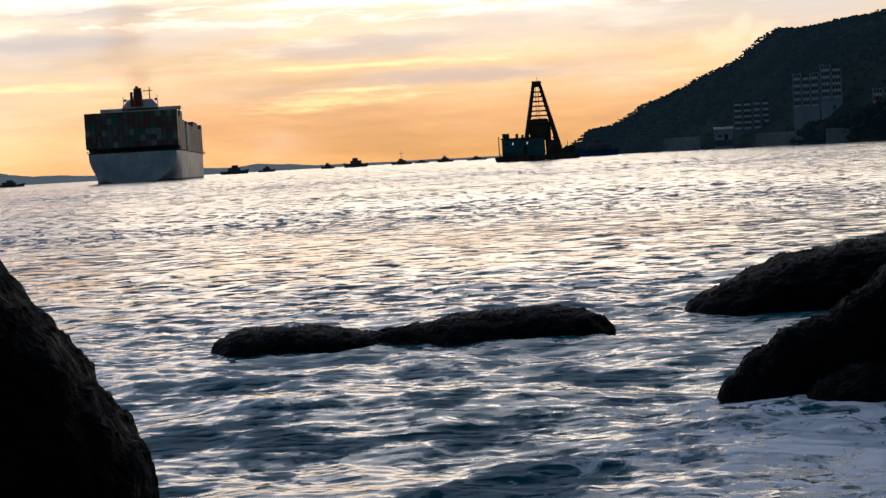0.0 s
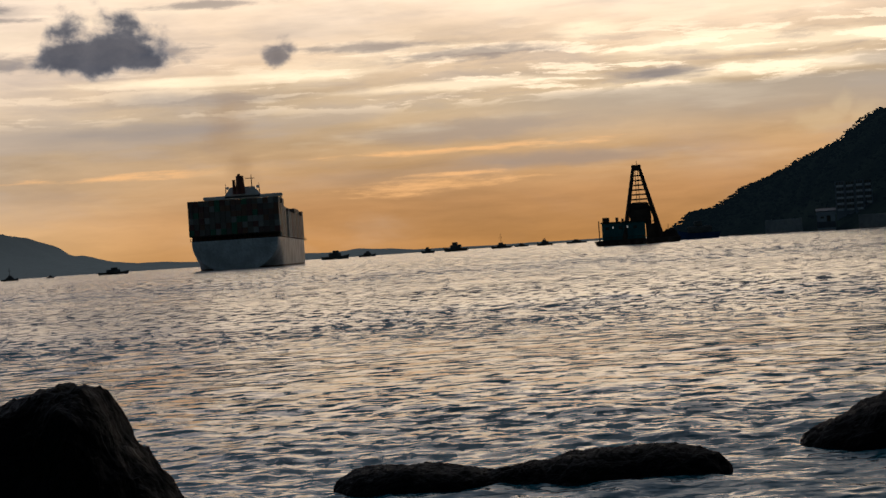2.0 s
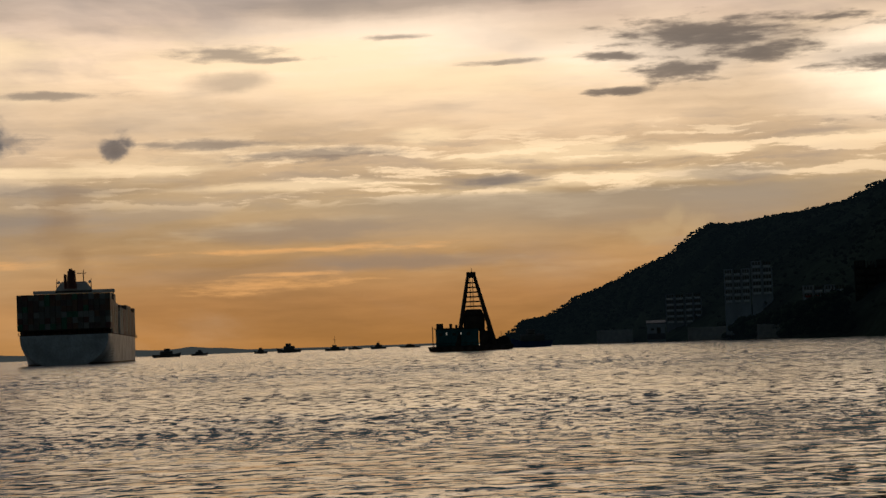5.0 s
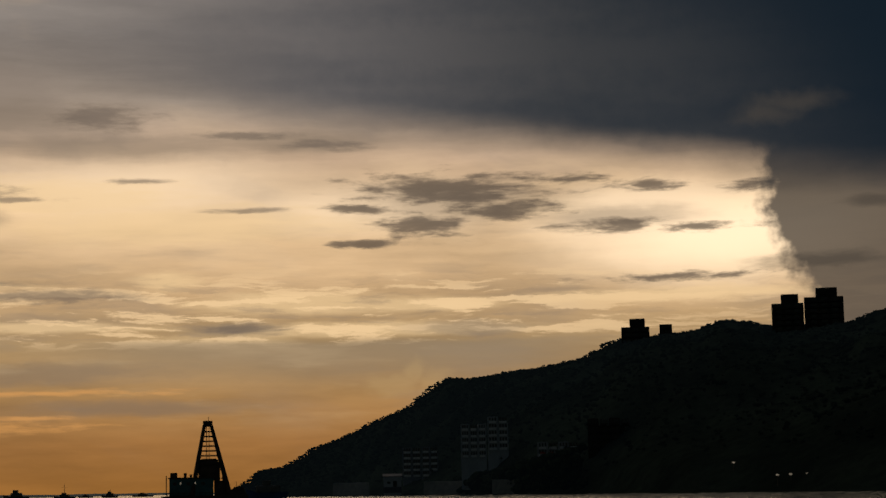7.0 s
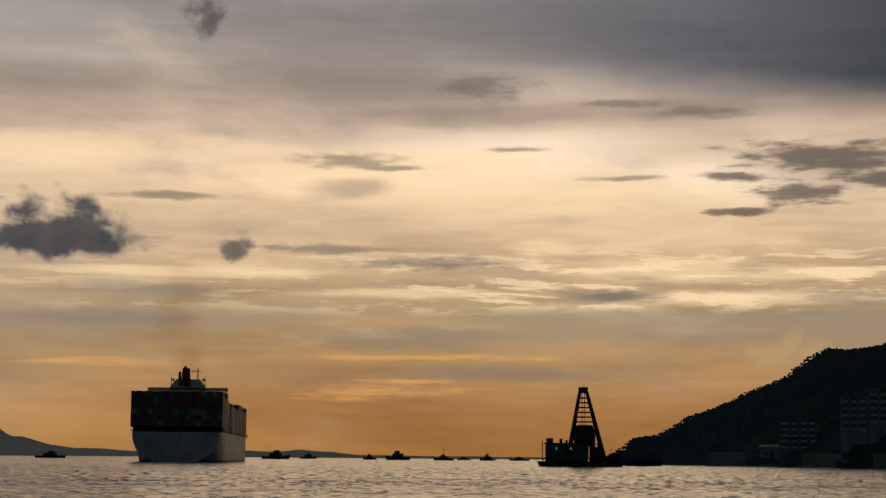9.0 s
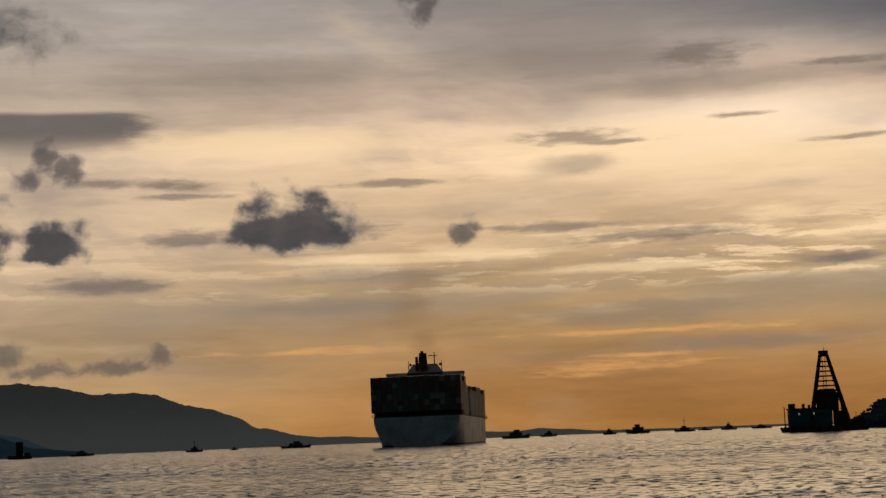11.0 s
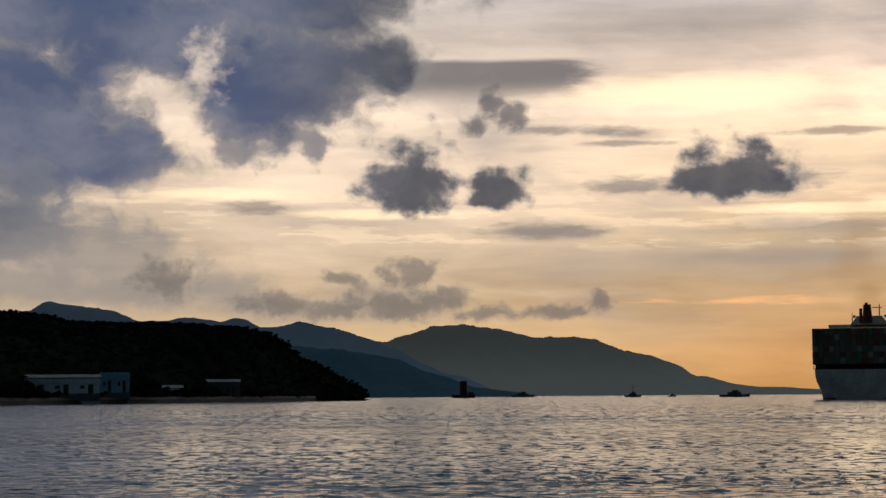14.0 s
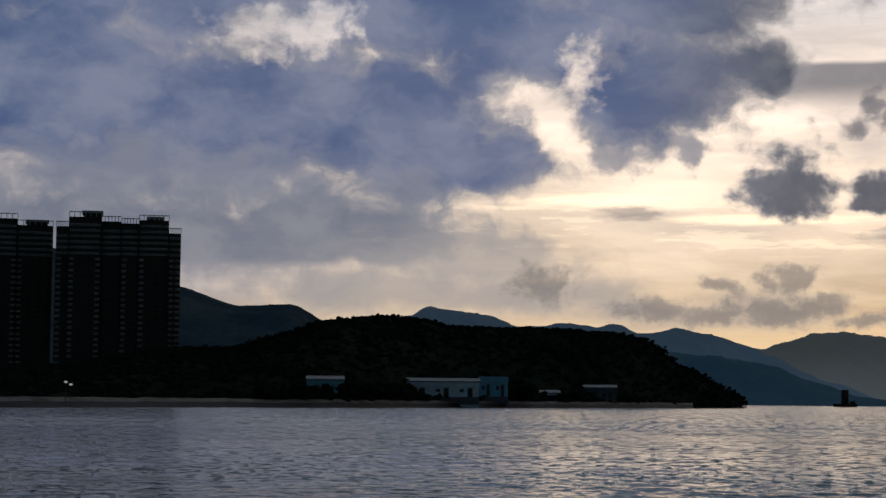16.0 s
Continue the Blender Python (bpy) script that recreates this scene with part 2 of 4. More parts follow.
    grey = t.mix(t.step(t.math("ADD", az, t.math("MULTIPLY", el, 0.6)), 21.0, 33.0), grey, (0.008, 0.017, 0.030))
    sky = t.mix(t.math("MULTIPLY", deck, t.step(el, 26.0, 15.0)), sky, grey)
    rent = density(field(puffy, ((20.7, 11.2, 0.9, 0.3), (21.6, 11.5, 1.2, 0.3))), puff, 1.2)
    sky = veil_over(sky, rent, -0.4, 1.2, 0.5, (0.085, 0.076, 0.07))
    streaks = density(field(drawn, ((22.0, 6.65, 2.0, 0.25), (23.8, 8.4, 0.9, 0.18))), tatter, 1.6)
    sky = veil_over(sky, streaks, -0.2, 0.9, 0.5, (0.045, 0.042, 0.042))
    # dark cumulus with level feet
    tops = density(field(puffy, ((-13.0, 6.45, 1.85, 0.75), (-13.9, 6.5, 1.0, 1.15), (-12.6, 6.5, 1.4, 1.2), (-23.05, 6.3, 1.4, 1.5), (-20.2, 6.2, 0.95, 0.85),
                                 (-20.9, 6.05, 0.55, 0.32), (-24.6, 13.0, 2.6, 1.0)), 0.3, True), tuft, 2.4, 1.3)
    flat_top = t.add("ShaderNodeSeparateXYZ", {0: drawn}).outputs[1]
    slab = density(field(drawn, ((-20.4, 9.85, 2.8, 0.75), (-21.6, 9.7, 2.2, 0.9))), tatter, 0.8)
    slab = t.math("MULTIPLY", t.step(slab, -0.1, 0.5), t.math("MULTIPLY", t.step(flat_top, 10.45, 10.25), t.step(flat_top, 8.7, 9.8)))
    sky = t.mix(t.math("MULTIPLY", slab, 0.85), sky, (0.095, 0.092, 0.10))
    shreds = density(field(puffy, ((-28.0, 7.5, 1.5, 0.45), (-26.1, 7.75, 0.6, 0.5), (-27.0, 8.0, 1.2, 0.3))), tuft, 4.0, 1.1)
    sky = veil_over(sky, shreds, -0.2, 0.8, 0.8, (0.21, 0.19, 0.18), (0.10, 0.105, 0.13))
    ball = density(field(puffy, ((-8.7, 13.5, 0.7, 0.55), (-7.55, 6.38, 0.45, 0.30), (-7.3, 6.52, 0.3, 0.28), (-20.6, 9.15, 0.5, 0.75), (-20.3, 8.6, 1.0, 0.45), (-20.9, 8.4, 0.6, 0.3))), tuft, 3.4, 1.2)
    sky = veil_over(sky, ball, -0.1, 0.75, 0.85, (0.22, 0.185, 0.165), (0.085, 0.08, 0.086))
    roll = grain(0.42, 0.55, 8.0, 0.58, billow, 5.0)
    mass = density(field(billow, ((-41.0, 8.9, 8.5, 2.7), (-35.8, 8.7, 5.0, 2.3), (-33.5, 12.2, 7.0, 1.8), (-27.5, 12.8, 5.0, 1.5), (-26.9, 10.0, 3.0, 1.6), (-24.0, 10.3, 1.4, 0.8),
                                  (-28.6, 8.9, 1.5, 0.9), (-47.0, 10.0, 8.0, 4.0), (-43.0, 13.2, 9.0, 1.8), (-33.2, 7.4, 2.2, 0.9), (-25.8, 11.6, 2.0, 1.0), (-31.0, 11.2, 3.0, 1.2)), 0.35), roll, 2.4, 1.45)
    rents = density(field(t.vec("MULTIPLY_ADD", warp_b, (0.8, 0.7, 0), puffy), ((-38.7, 11.35, 1.9, 0.7), (-37.6, 11.7, 1.2, 0.5), (-30.3, 8.65, 0.75, 0.75), (-31.1, 9.35, 0.8, 0.4), (-29.5, 10.2, 0.55, 1.0))), t.math("ADD", tuft, t.math("MULTIPLY", puff, 0.6)), 3.2, 1.0)
    body = t.math("MAXIMUM", t.step(tops, -0.1, 0.6), t.step(mass, -0.1, 0.55))
    body = t.math("MULTIPLY", body, t.step(rents, -0.45, 1.0, 1.0, 0.1))
    thick = t.math("MAXIMUM", t.step(tops, 0.1, 0.8), t.step(mass, 0.1, 0.9))
    near_tone = t.mix(t.step(grain(0.8, 0.9, 6.0, 0.6, puffy, 9.0), -0.12, 0.14), (0.046, 0.050, 0.062), (0.068, 0.068, 0.077))
    south_tone = t.mix(t.step(grain(0.22, 0.36, 6.0, 0.55, billow, 6.0), -0.14, 0.16), (0.032, 0.053, 0.110), (0.112, 0.121, 0.162))
    shade = t.mix(t.step(az, -22.0, -29.0), near_tone, south_tone)
    sky = t.mix(t.math("MULTIPLY", body, 0.95), sky, t.mix(thick, (0.215, 0.19, 0.175), shade))
    # lower shelves to the south
    under = density(field(billow, ((-44.0, 5.2, 9.0, 2.2), (-37.5, 5.7, 4.4, 1.2))), roll, 2.4)
    sky = veil_over(sky, under, -0.2, 0.8, 0.8, (0.19, 0.177, 0.175), (0.102, 0.106, 0.128))
    foot = t.step(bank_el, 4.0, 4.35)
    shelf = density(field(billow, ((-38.6, 5.0, 4.2, 0.9), (-36.0, 5.1, 2.2, 0.7), (-45.0, 5.0, 4.0, 0.9))), roll, 1.8, 1.5)
    sky = t.mix(t.math("MULTIPLY", t.step(shelf, -0.1, 0.6, 0.0, 0.82), foot), sky, t.mix(t.step(roll, -0.1, 0.15), (0.090, 0.096, 0.118), (0.155, 0.148, 0.152)))
    mist = density(field(soft, ((-32.7, 4.3, 2.9, 0.9), (-30.9, 4.7, 1.0, 0.4), (-36.0, 3.4, 4.0, 0.7), (-31.0, 3.2, 3.0, 0.6))), roll, 2.6, 1.45)
    sky = veil_over(sky, mist, -0.2, 1.0, 0.72, (0.20, 0.178, 0.162))
    scud = density(field(puffy, ((-23.1, 3.8, 0.9, 0.45), (-25.05, 3.56, 0.8, 0.27), (-17.2, 2.8, 0.5, 0.38), (-18.5, 2.55, 1.0, 0.26), (-23.7, 2.8, 1.7, 0.5), (-22.4, 3.0, 1.0, 0.45), (-27.3, 2.8, 1.2, 0.4),
                                 (-20.6, 2.55, 1.1, 0.28), (-30.6, 3.6, 1.1, 0.7), (-25.6, 2.6, 1.2, 0.3))), puff, 3.0, 1.2)
    sky = veil_over(sky, scud, -0.2, 0.75, 0.72, (0.19, 0.16, 0.13), (0.115, 0.099, 0.09))
    # the rest of the dome: a dim clear dusk
    dusk = t.add("ShaderNodeTexSky", sky_type="NISHITA", sun_disc=False, sun_elevation=radians(8), sun_rotation=radians(20)).outputs[0]
    dusk = t.vec("SCALE", dusk)
    dusk.node.inputs["Scale"].default_value = 0.015
    ahead = t.step(xyz.outputs[1], 0.0, 0.45)
    sky = t.mix(t.math("MULTIPLY", ahead, t.step(el, 85.0, 50.0)), dusk, sky)
    t.add("ShaderNodeOutputWorld", {0: t.add("ShaderNodeBackground", {0: sky, 1: 1.0}).outputs[0]})


build_world()
sun = bpy.data.lights.new("sun", "SUN")
sun.energy, sun.angle, sun.color = 0.15, radians(60), (1.0, 0.78, 0.5)
new("sun", sun).matrix_world = look((0, 0, 0), -at(20, 100, 13))


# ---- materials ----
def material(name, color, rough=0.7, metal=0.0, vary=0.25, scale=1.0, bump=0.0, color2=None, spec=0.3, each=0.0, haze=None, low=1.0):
    """A surface of mottled colour with stains at two sizes and fine relief. each: change from piece to piece. haze: the
    light of the air before far land, painted on as a glow that grows with distance. low: its gain at the water.
    """
    m = bpy.data.materials.new(name)
    m.use_nodes = True
    t = Tree(m.node_tree)
    co = t.add("ShaderNodeTexCoord").outputs["Object"]
    big = t.noise(co, 0.35 * scale, 4.0, 0.6).outputs[0]
    fine = t.noise(co, 4.0 * scale, 5.0, 0.6).outputs[0]
    lo = tuple(c * (1 - vary) for c in color)
    hi = color2 or tuple(min(1, c * (1 + vary)) for c in color)
    col = t.mix(t.step(big, 0.3, 0.7), lo, hi)
    col = t.mix(t.step(fine, 0.35, 0.75, 0.0, 0.5), col, tuple(c * (1 - vary) for c in lo))
    if each:
        r = t.add("ShaderNodeObjectInfo").outputs["Random"]
        col = t.mix(t.math("MULTIPLY", r, each), col, tuple(c * 0.3 for c in color))
    p = t.add("ShaderNodeBsdfPrincipled", {"Base Color": col, "Roughness": t.step(fine, 0.2, 0.8, max(0.0, rough - 0.12), min(1.0, rough + 0.1)), "Metallic": metal,
                                           "Specular IOR Level": spec})
    if bump:
        p_b = t.add("ShaderNodeBump", {"Strength": min(1.0, bump), "Distance": 0.5 / scale, "Height": fine})
        t.put(p.inputs["Normal"], p_b.outputs[0])
    out = p.outputs[0]
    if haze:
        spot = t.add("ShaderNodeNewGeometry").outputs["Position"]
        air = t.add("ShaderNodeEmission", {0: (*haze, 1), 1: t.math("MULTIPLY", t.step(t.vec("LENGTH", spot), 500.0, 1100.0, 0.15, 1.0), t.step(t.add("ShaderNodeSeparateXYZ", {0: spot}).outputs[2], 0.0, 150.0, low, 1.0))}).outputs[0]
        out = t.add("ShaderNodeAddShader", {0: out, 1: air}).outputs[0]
    t.add("ShaderNodeOutputMaterial", {0: out})
    return m


def glow(name, color, power):
    m = bpy.data.materials.new(name)
    m.use_nodes = True
    t = Tree(m.node_tree)
    t.add("ShaderNodeOutputMaterial", {0: t.add("ShaderNodeEmission", {0: (*color, 1), 1: power}).outputs[0]})
    return m


def sea_material():
    m = bpy.data.materials.new("sea_water")
    m.use_nodes = True
    t = Tree(m.node_tree)
    co = t.add("ShaderNodeTexCoord").outputs["Object"]
    half = (0.5, 0.5, 0.5)
    far = t.vec("LENGTH", co)
    xy = t.add("ShaderNodeSeparateXYZ", {0: co})
    round_shore = t.math("ARCTAN2", xy.outputs[0], xy.outputs[1])
    swell = t.noise(t.vec("MULTIPLY", co, (0.02, 0.045, 1.0)), 1.0, 5.0, 0.6)
    chop = t.noise(t.vec("MULTIPLY", co, (0.75, 0.7, 1.0)), 1.0, 5.0, 0.65, 0.4)
    ripple = t.noise(t.vec("MULTIPLY", co, (0.6, 1.0, 1.0)), 5.0, 4.0, 0.65, 0.3)
    gust = t.noise(t.vec("MULTIPLY", co, (0.08, 0.06, 1.0)), 1.0, 4.0, 0.6).outputs[0]

    def faces(wide, deep, radius, lo, hi):
        """Steep little wave faces in rows that follow the shore: cells of a width and depth in metres at a radius."""
        p = t.add("ShaderNodeCombineXYZ", {0: t.math("MULTIPLY", round_shore, radius / wide), 1: t.math("DIVIDE", far, deep), 2: radius}).outputs[0]
        n = t.noise(p, 1.0, 5.0, 0.68, 0.25).outputs[0]
        n = t.math("ADD", n, t.math("MULTIPLY", t.math("SUBTRACT", gust, 0.5), 0.22))
        return t.step(n, lo, hi)

    def band(a, b, c, d):
        return t.math("MULTIPLY", t.step(far, a, b), t.step(far, d, c))

    near_faces = t.math("MULTIPLY", faces(0.36, 0.14, 14, 0.52, 0.60), t.step(far, 34.0, 16.0))
    mid_faces = t.math("MULTIPLY", faces(0.6, 0.42, 30, 0.50, 0.57), band(14.0, 30.0, 55.0, 90.0))
    long_faces = t.math("MULTIPLY", faces(0.65, 1.6, 80, 0.50, 0.58), band(45.0, 85.0, 170.0, 300.0))
    last_faces = t.math("MULTIPLY", faces(1.3, 7.0, 250, 0.50, 0.59), t.step(far, 150.0, 300.0))
    steep = t.math("ADD", t.math("ADD", near_faces, mid_faces), t.math("ADD", long_faces, last_faces))
    patch = t.math("MULTIPLY", t.step(chop.outputs[0], 0.49, 0.58), t.step(far, 24.0, 14.0))

    def tilt(n, amount):
        v = t.vec("MULTIPLY", t.vec("SUBTRACT", n.outputs[1], half), (1.4, 0.6, 0.0))
        v = t.vec("SCALE", v)
        t.put(v.node.inputs["Scale"], amount)
        return v

    toward = t.vec("SCALE", t.vec("NORMALIZE", t.vec("MULTIPLY", co, (-1.0, -1.0, 0.0))))
    t.put(toward.node.inputs["Scale"], t.math("ADD", t.math("MULTIPLY", steep, t.math("SUBTRACT", t.step(far, 12.0, 40.0, 0.30, 0.46), t.math("ADD", t.step(far, 32.0, 95.0, 0.0, 0.12), t.step(far, 280.0, 700.0, 0.0, 0.2)))), t.math("ADD", t.math("MULTIPLY", patch, 0.38), t.step(far, 35.0, 90.0, 0.0, 0.042))))
    lean = t.vec("ADD", toward, t.vec("ADD", tilt(ripple, t.step(far, 40.0, 200.0, 0.14, 0.34)), tilt(chop, t.step(far, 40.0, 200.0, 0.12, 0.3))))
    geo = t.add("ShaderNodeNewGeometry").outputs["Normal"]
    normal = t.vec("NORMALIZE", t.vec("ADD", geo, lean))
    tint = t.mix(t.step(swell.outputs[0], 0.35, 0.65), (0.014, 0.098, 0.135), (0.024, 0.145, 0.185))
    tint = t.mix(t.step(far, 18.0, 50.0), tint, (0.006, 0.042, 0.058))
    # foam torn over the water beside the boulders
    lace = t.noise(t.vec("MULTIPLY", co, (1.0, 0.7, 1.0)), 3.2, 8.0, 0.72, 1.2).outputs[0]
    spot = t.vec("LENGTH", t.vec("MULTIPLY", t.vec("SUBTRACT", co, (2.5, 12.0, 0)), (1 / 1.1, 1 / 2.2, 0)))
    foam = t.step(t.math("SUBTRACT", lace, t.math("MULTIPLY", spot, 0.11)), 0.37, 0.46)
    col = t.mix(foam, tint, (0.90, 0.91, 0.97))
    p = t.add("ShaderNodeBsdfPrincipled", {"Base Color": col, "Roughness": t.math("ADD", t.math("MULTIPLY", foam, 0.7), 0.06), "IOR": 1.333, "Normal": normal})
    t.add("ShaderNodeOutputMaterial", {0: p.outputs[0]})
    return m


M_SEA = sea_material()
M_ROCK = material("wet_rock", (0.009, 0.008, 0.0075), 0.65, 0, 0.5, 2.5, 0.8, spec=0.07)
M_SHORE = material("shore_stone", (0.2, 0.18, 0.15), 0.85, 0, 0.4, 0.5, 0.5)
# north hill and its buildings carry a faint blue haze glow in the material
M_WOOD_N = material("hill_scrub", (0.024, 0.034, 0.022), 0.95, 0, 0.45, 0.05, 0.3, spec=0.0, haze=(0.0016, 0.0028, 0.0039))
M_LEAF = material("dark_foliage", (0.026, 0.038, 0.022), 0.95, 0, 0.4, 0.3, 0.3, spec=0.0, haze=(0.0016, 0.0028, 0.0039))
# headland greens: darker copies of the hill greens, shade put into the colour
M_WOOD_S = material("shaded_headland_scrub", (0.016, 0.024, 0.016), 0.95, 0, 0.45, 0.05, 0.3, spec=0.0)
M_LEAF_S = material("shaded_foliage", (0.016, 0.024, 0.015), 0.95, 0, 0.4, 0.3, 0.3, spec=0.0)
# far land: air haze painted on as emission, stronger near the water
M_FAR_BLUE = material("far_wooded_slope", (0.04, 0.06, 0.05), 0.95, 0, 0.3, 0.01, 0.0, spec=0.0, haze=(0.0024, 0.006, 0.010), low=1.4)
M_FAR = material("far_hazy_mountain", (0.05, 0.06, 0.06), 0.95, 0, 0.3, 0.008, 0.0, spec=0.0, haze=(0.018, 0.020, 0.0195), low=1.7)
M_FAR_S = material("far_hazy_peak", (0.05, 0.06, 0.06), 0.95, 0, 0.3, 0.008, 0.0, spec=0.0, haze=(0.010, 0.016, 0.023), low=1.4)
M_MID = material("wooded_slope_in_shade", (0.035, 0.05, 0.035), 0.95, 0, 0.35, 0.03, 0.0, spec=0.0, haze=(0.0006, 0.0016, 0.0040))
M_WHITE = material("white_hull_paint", (0.68, 0.70, 0.72), 0.5, 0, 0.32, 0.25, 0.05)
M_RED = material("red_boot_topping", (0.10, 0.035, 0.03), 0.7, 0, 0.35, 0.2, 0.1)
M_DECK = material("dark_ship_deck", (0.09, 0.06, 0.05), 0.75, 0, 0.3, 0.3, 0.1)
M_HOUSE = material("cream_ship_paint", (0.85, 0.84, 0.80), 0.5, 0, 0.12, 0.3, 0.05)
M_FUNNEL = material("funnel_paint", (0.20, 0.07, 0.05), 0.55, 0, 0.3, 0.4, 0.05)
M_GLASS = material("dark_window_glass", (0.03, 0.035, 0.04), 0.3, 0, 0.2, 1.0, spec=0.3)
M_STEEL = material("rusty_steel", (0.09, 0.06, 0.045), 0.65, 0.4, 0.4, 0.8, 0.2)
M_TEAL = material("teal_deckhouse_paint", (0.03, 0.16, 0.17), 0.55, 0, 0.3, 0.4, 0.1)
M_BLUE = material("blue_boat_paint", (0.03, 0.08, 0.22), 0.5, 0, 0.25, 0.5, 0.05)
M_BOAT = material("grey_boat_paint", (0.16, 0.15, 0.14), 0.6, 0, 0.3, 0.5, 0.05)
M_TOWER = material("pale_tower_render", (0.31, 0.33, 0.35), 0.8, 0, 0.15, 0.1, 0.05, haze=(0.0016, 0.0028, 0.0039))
# near-black brown: the backlit towers' shade is put into the base colour
M_TOWER_D = material("shaded_brown_render", (0.034, 0.030, 0.027), 0.8, 0, 0.2, 0.1, 0.05)
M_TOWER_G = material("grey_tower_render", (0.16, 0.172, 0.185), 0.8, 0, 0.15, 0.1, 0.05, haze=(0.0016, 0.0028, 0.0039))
M_OFFICE = material("blue_office_cladding", (0.20, 0.46, 0.62), 0.7, 0, 0.15, 0.2, 0.05)
M_BAND = material("red_wall_panel", (0.35, 0.06, 0.05), 0.8, 0, 0.2, 0.2, 0.05)
M_SLAB = material("white_balcony_slab", (0.62, 0.64, 0.65), 0.7, 0, 0.12, 0.4, 0.05)
M_WALL = material("white_shed_wall", (0.62, 0.74, 0.90), 0.75, 0, 0.18, 0.2, 0.05)
M_ROOF = material("grey_sheet_roof", (0.11, 0.12, 0.14), 0.6, 0, 0.2, 0.2, 0.05)
M_SAND = material("pale_beach_stones", (0.09, 0.085, 0.075), 0.9, 0, 0.7, 0.4, 0.2)
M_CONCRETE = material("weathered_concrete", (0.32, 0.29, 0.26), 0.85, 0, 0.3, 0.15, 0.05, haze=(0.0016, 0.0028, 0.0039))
M_LAMP = glow("lit_lamp", (1.0, 0.9, 0.75), 0.16)


def container_material():
    m = bpy.data.materials.new("painted_containers")
    m.use_nodes = True
    t = Tree(m.node_tree)
    r = t.add("ShaderNodeObjectInfo").outputs["Random"]
    n = t.add("ShaderNodeValToRGB", {0: r})
    n.color_ramp.interpolation = "CONSTANT"
    cols = ((0.20, 0.11, 0.08), (0.18, 0.08, 0.07), (0.17, 0.14, 0.12), (0.06, 0.20, 0.12), (0.22, 0.12, 0.08), (0.20, 0.18, 0.16), (0.34, 0.33, 0.31), (0.15, 0.10, 0.09))
    for i in range(len(cols) - 2):
        n.color_ramp.elements.new(0.5)
    for i, (e, c) in enumerate(zip(n.color_ramp.elements, cols)):
        e.position, e.color = i / len(cols), (*c, 1)
    co = t.add("ShaderNodeTexCoord").outputs["Object"]
    rust = t.noise(co, 0.8, 5.0, 0.6).outputs[0]
    col = t.mix(t.step(rust, 0.55, 0.8, 0.0, 0.6), n.outputs[0], (0.06, 0.035, 0.02))
    t.add("ShaderNodeOutputMaterial", {0: t.add("ShaderNodeBsdfPrincipled", {"Base Color": col, "Roughness": 0.6}).outputs[0]})
    return m


M_BOX = container_material()


# ---- mesh helpers ----
def mesh_of(name, bm, mat, smooth=False):
    me = bpy.data.meshes.new(name)
    bm.normal_update()
    bm.to_mesh(me)
    bm.free()
    for f in me.polygons:
        f.use_smooth = smooth
    for x in (mat if isinstance(mat, (list, tuple)) else (mat,)):
        me.materials.append(x)
    return me


def part(name, bm, mat, parent, label="", smooth=False):
    """Links a bmesh as one mesh under a thing or a part."""
    ob = new(name, bm if isinstance(bm, bpy.types.Mesh) else mesh_of(name, bm, mat, smooth))
    ob.parent = parent
    return tagged(ob, label)


def thing(name, m, label, category, group="", kind=""):
    ob = new(name)
    ob.matrix_world = m
    return tagged(ob, label, category, group, kind)


def box(bm, lo, hi, bevel=0.0):
    c = [(a + b) / 2 for a, b in zip(lo, hi)]
    s = [max(1e-3, b - a) for a, b in zip(lo, hi)]
    r = bmesh.ops.create_cube(bm, size=1.0, matrix=Matrix.Translation(c) @ Matrix.Diagonal((*s, 1)))
    if bevel:
        bmesh.ops.bevel(bm, geom=list({e for v in r["verts"] for e in v.link_edges}), offset=bevel, segments=1, affect="EDGES")
    return bm


def boxed(lo, hi, bevel=0.0):
    return box(bmesh.new(), lo, hi, bevel)


def rod(bm, a, b, r, r2=None, seg=6):
    a, b = Vector(a), Vector(b)
    d = b - a
    m = Matrix.Translation((a + b) / 2) @ d.to_track_quat("Z", "Y").to_matrix().to_4x4()
    bmesh.ops.create_cone(bm, cap_ends=True, segments=seg, radius1=r, radius2=r if r2 is None else r2, depth=d.length, matrix=m)
    return bm


def loft(sections, close_ends=True, ring=False):
    """A skin over sections with the same number of points."""
    bm = bmesh.new()
    rings = [[bm.verts.new(p) for p in s] for s in sections]
    for a, b in zip(rings, rings[1:]):
        for i in range(len(a) - 1):
            bm.faces.new((a[i], a[i + 1], b[i + 1], b[i]))
        if ring:
            bm.faces.new((a[-1], a[0], b[0], b[-1]))
    if close_ends:
        bm.faces.new(rings[0][::-1])
        bm.faces.new(rings[-1])
    return bm


def smooth_between(keys, x):
    """A value between keys (x, value), with easy slopes."""
    if x <= keys[0][0]:
        return keys[0][1]
    for (a, u), (b, v) in zip(keys, keys[1:]):
        if x <= b:
            s = (x - a) / (b - a)
            return u + (v - u) * (s * 0.5 + 0.5 * s * s * (3 - 2 * s))
    return keys[-1][1]


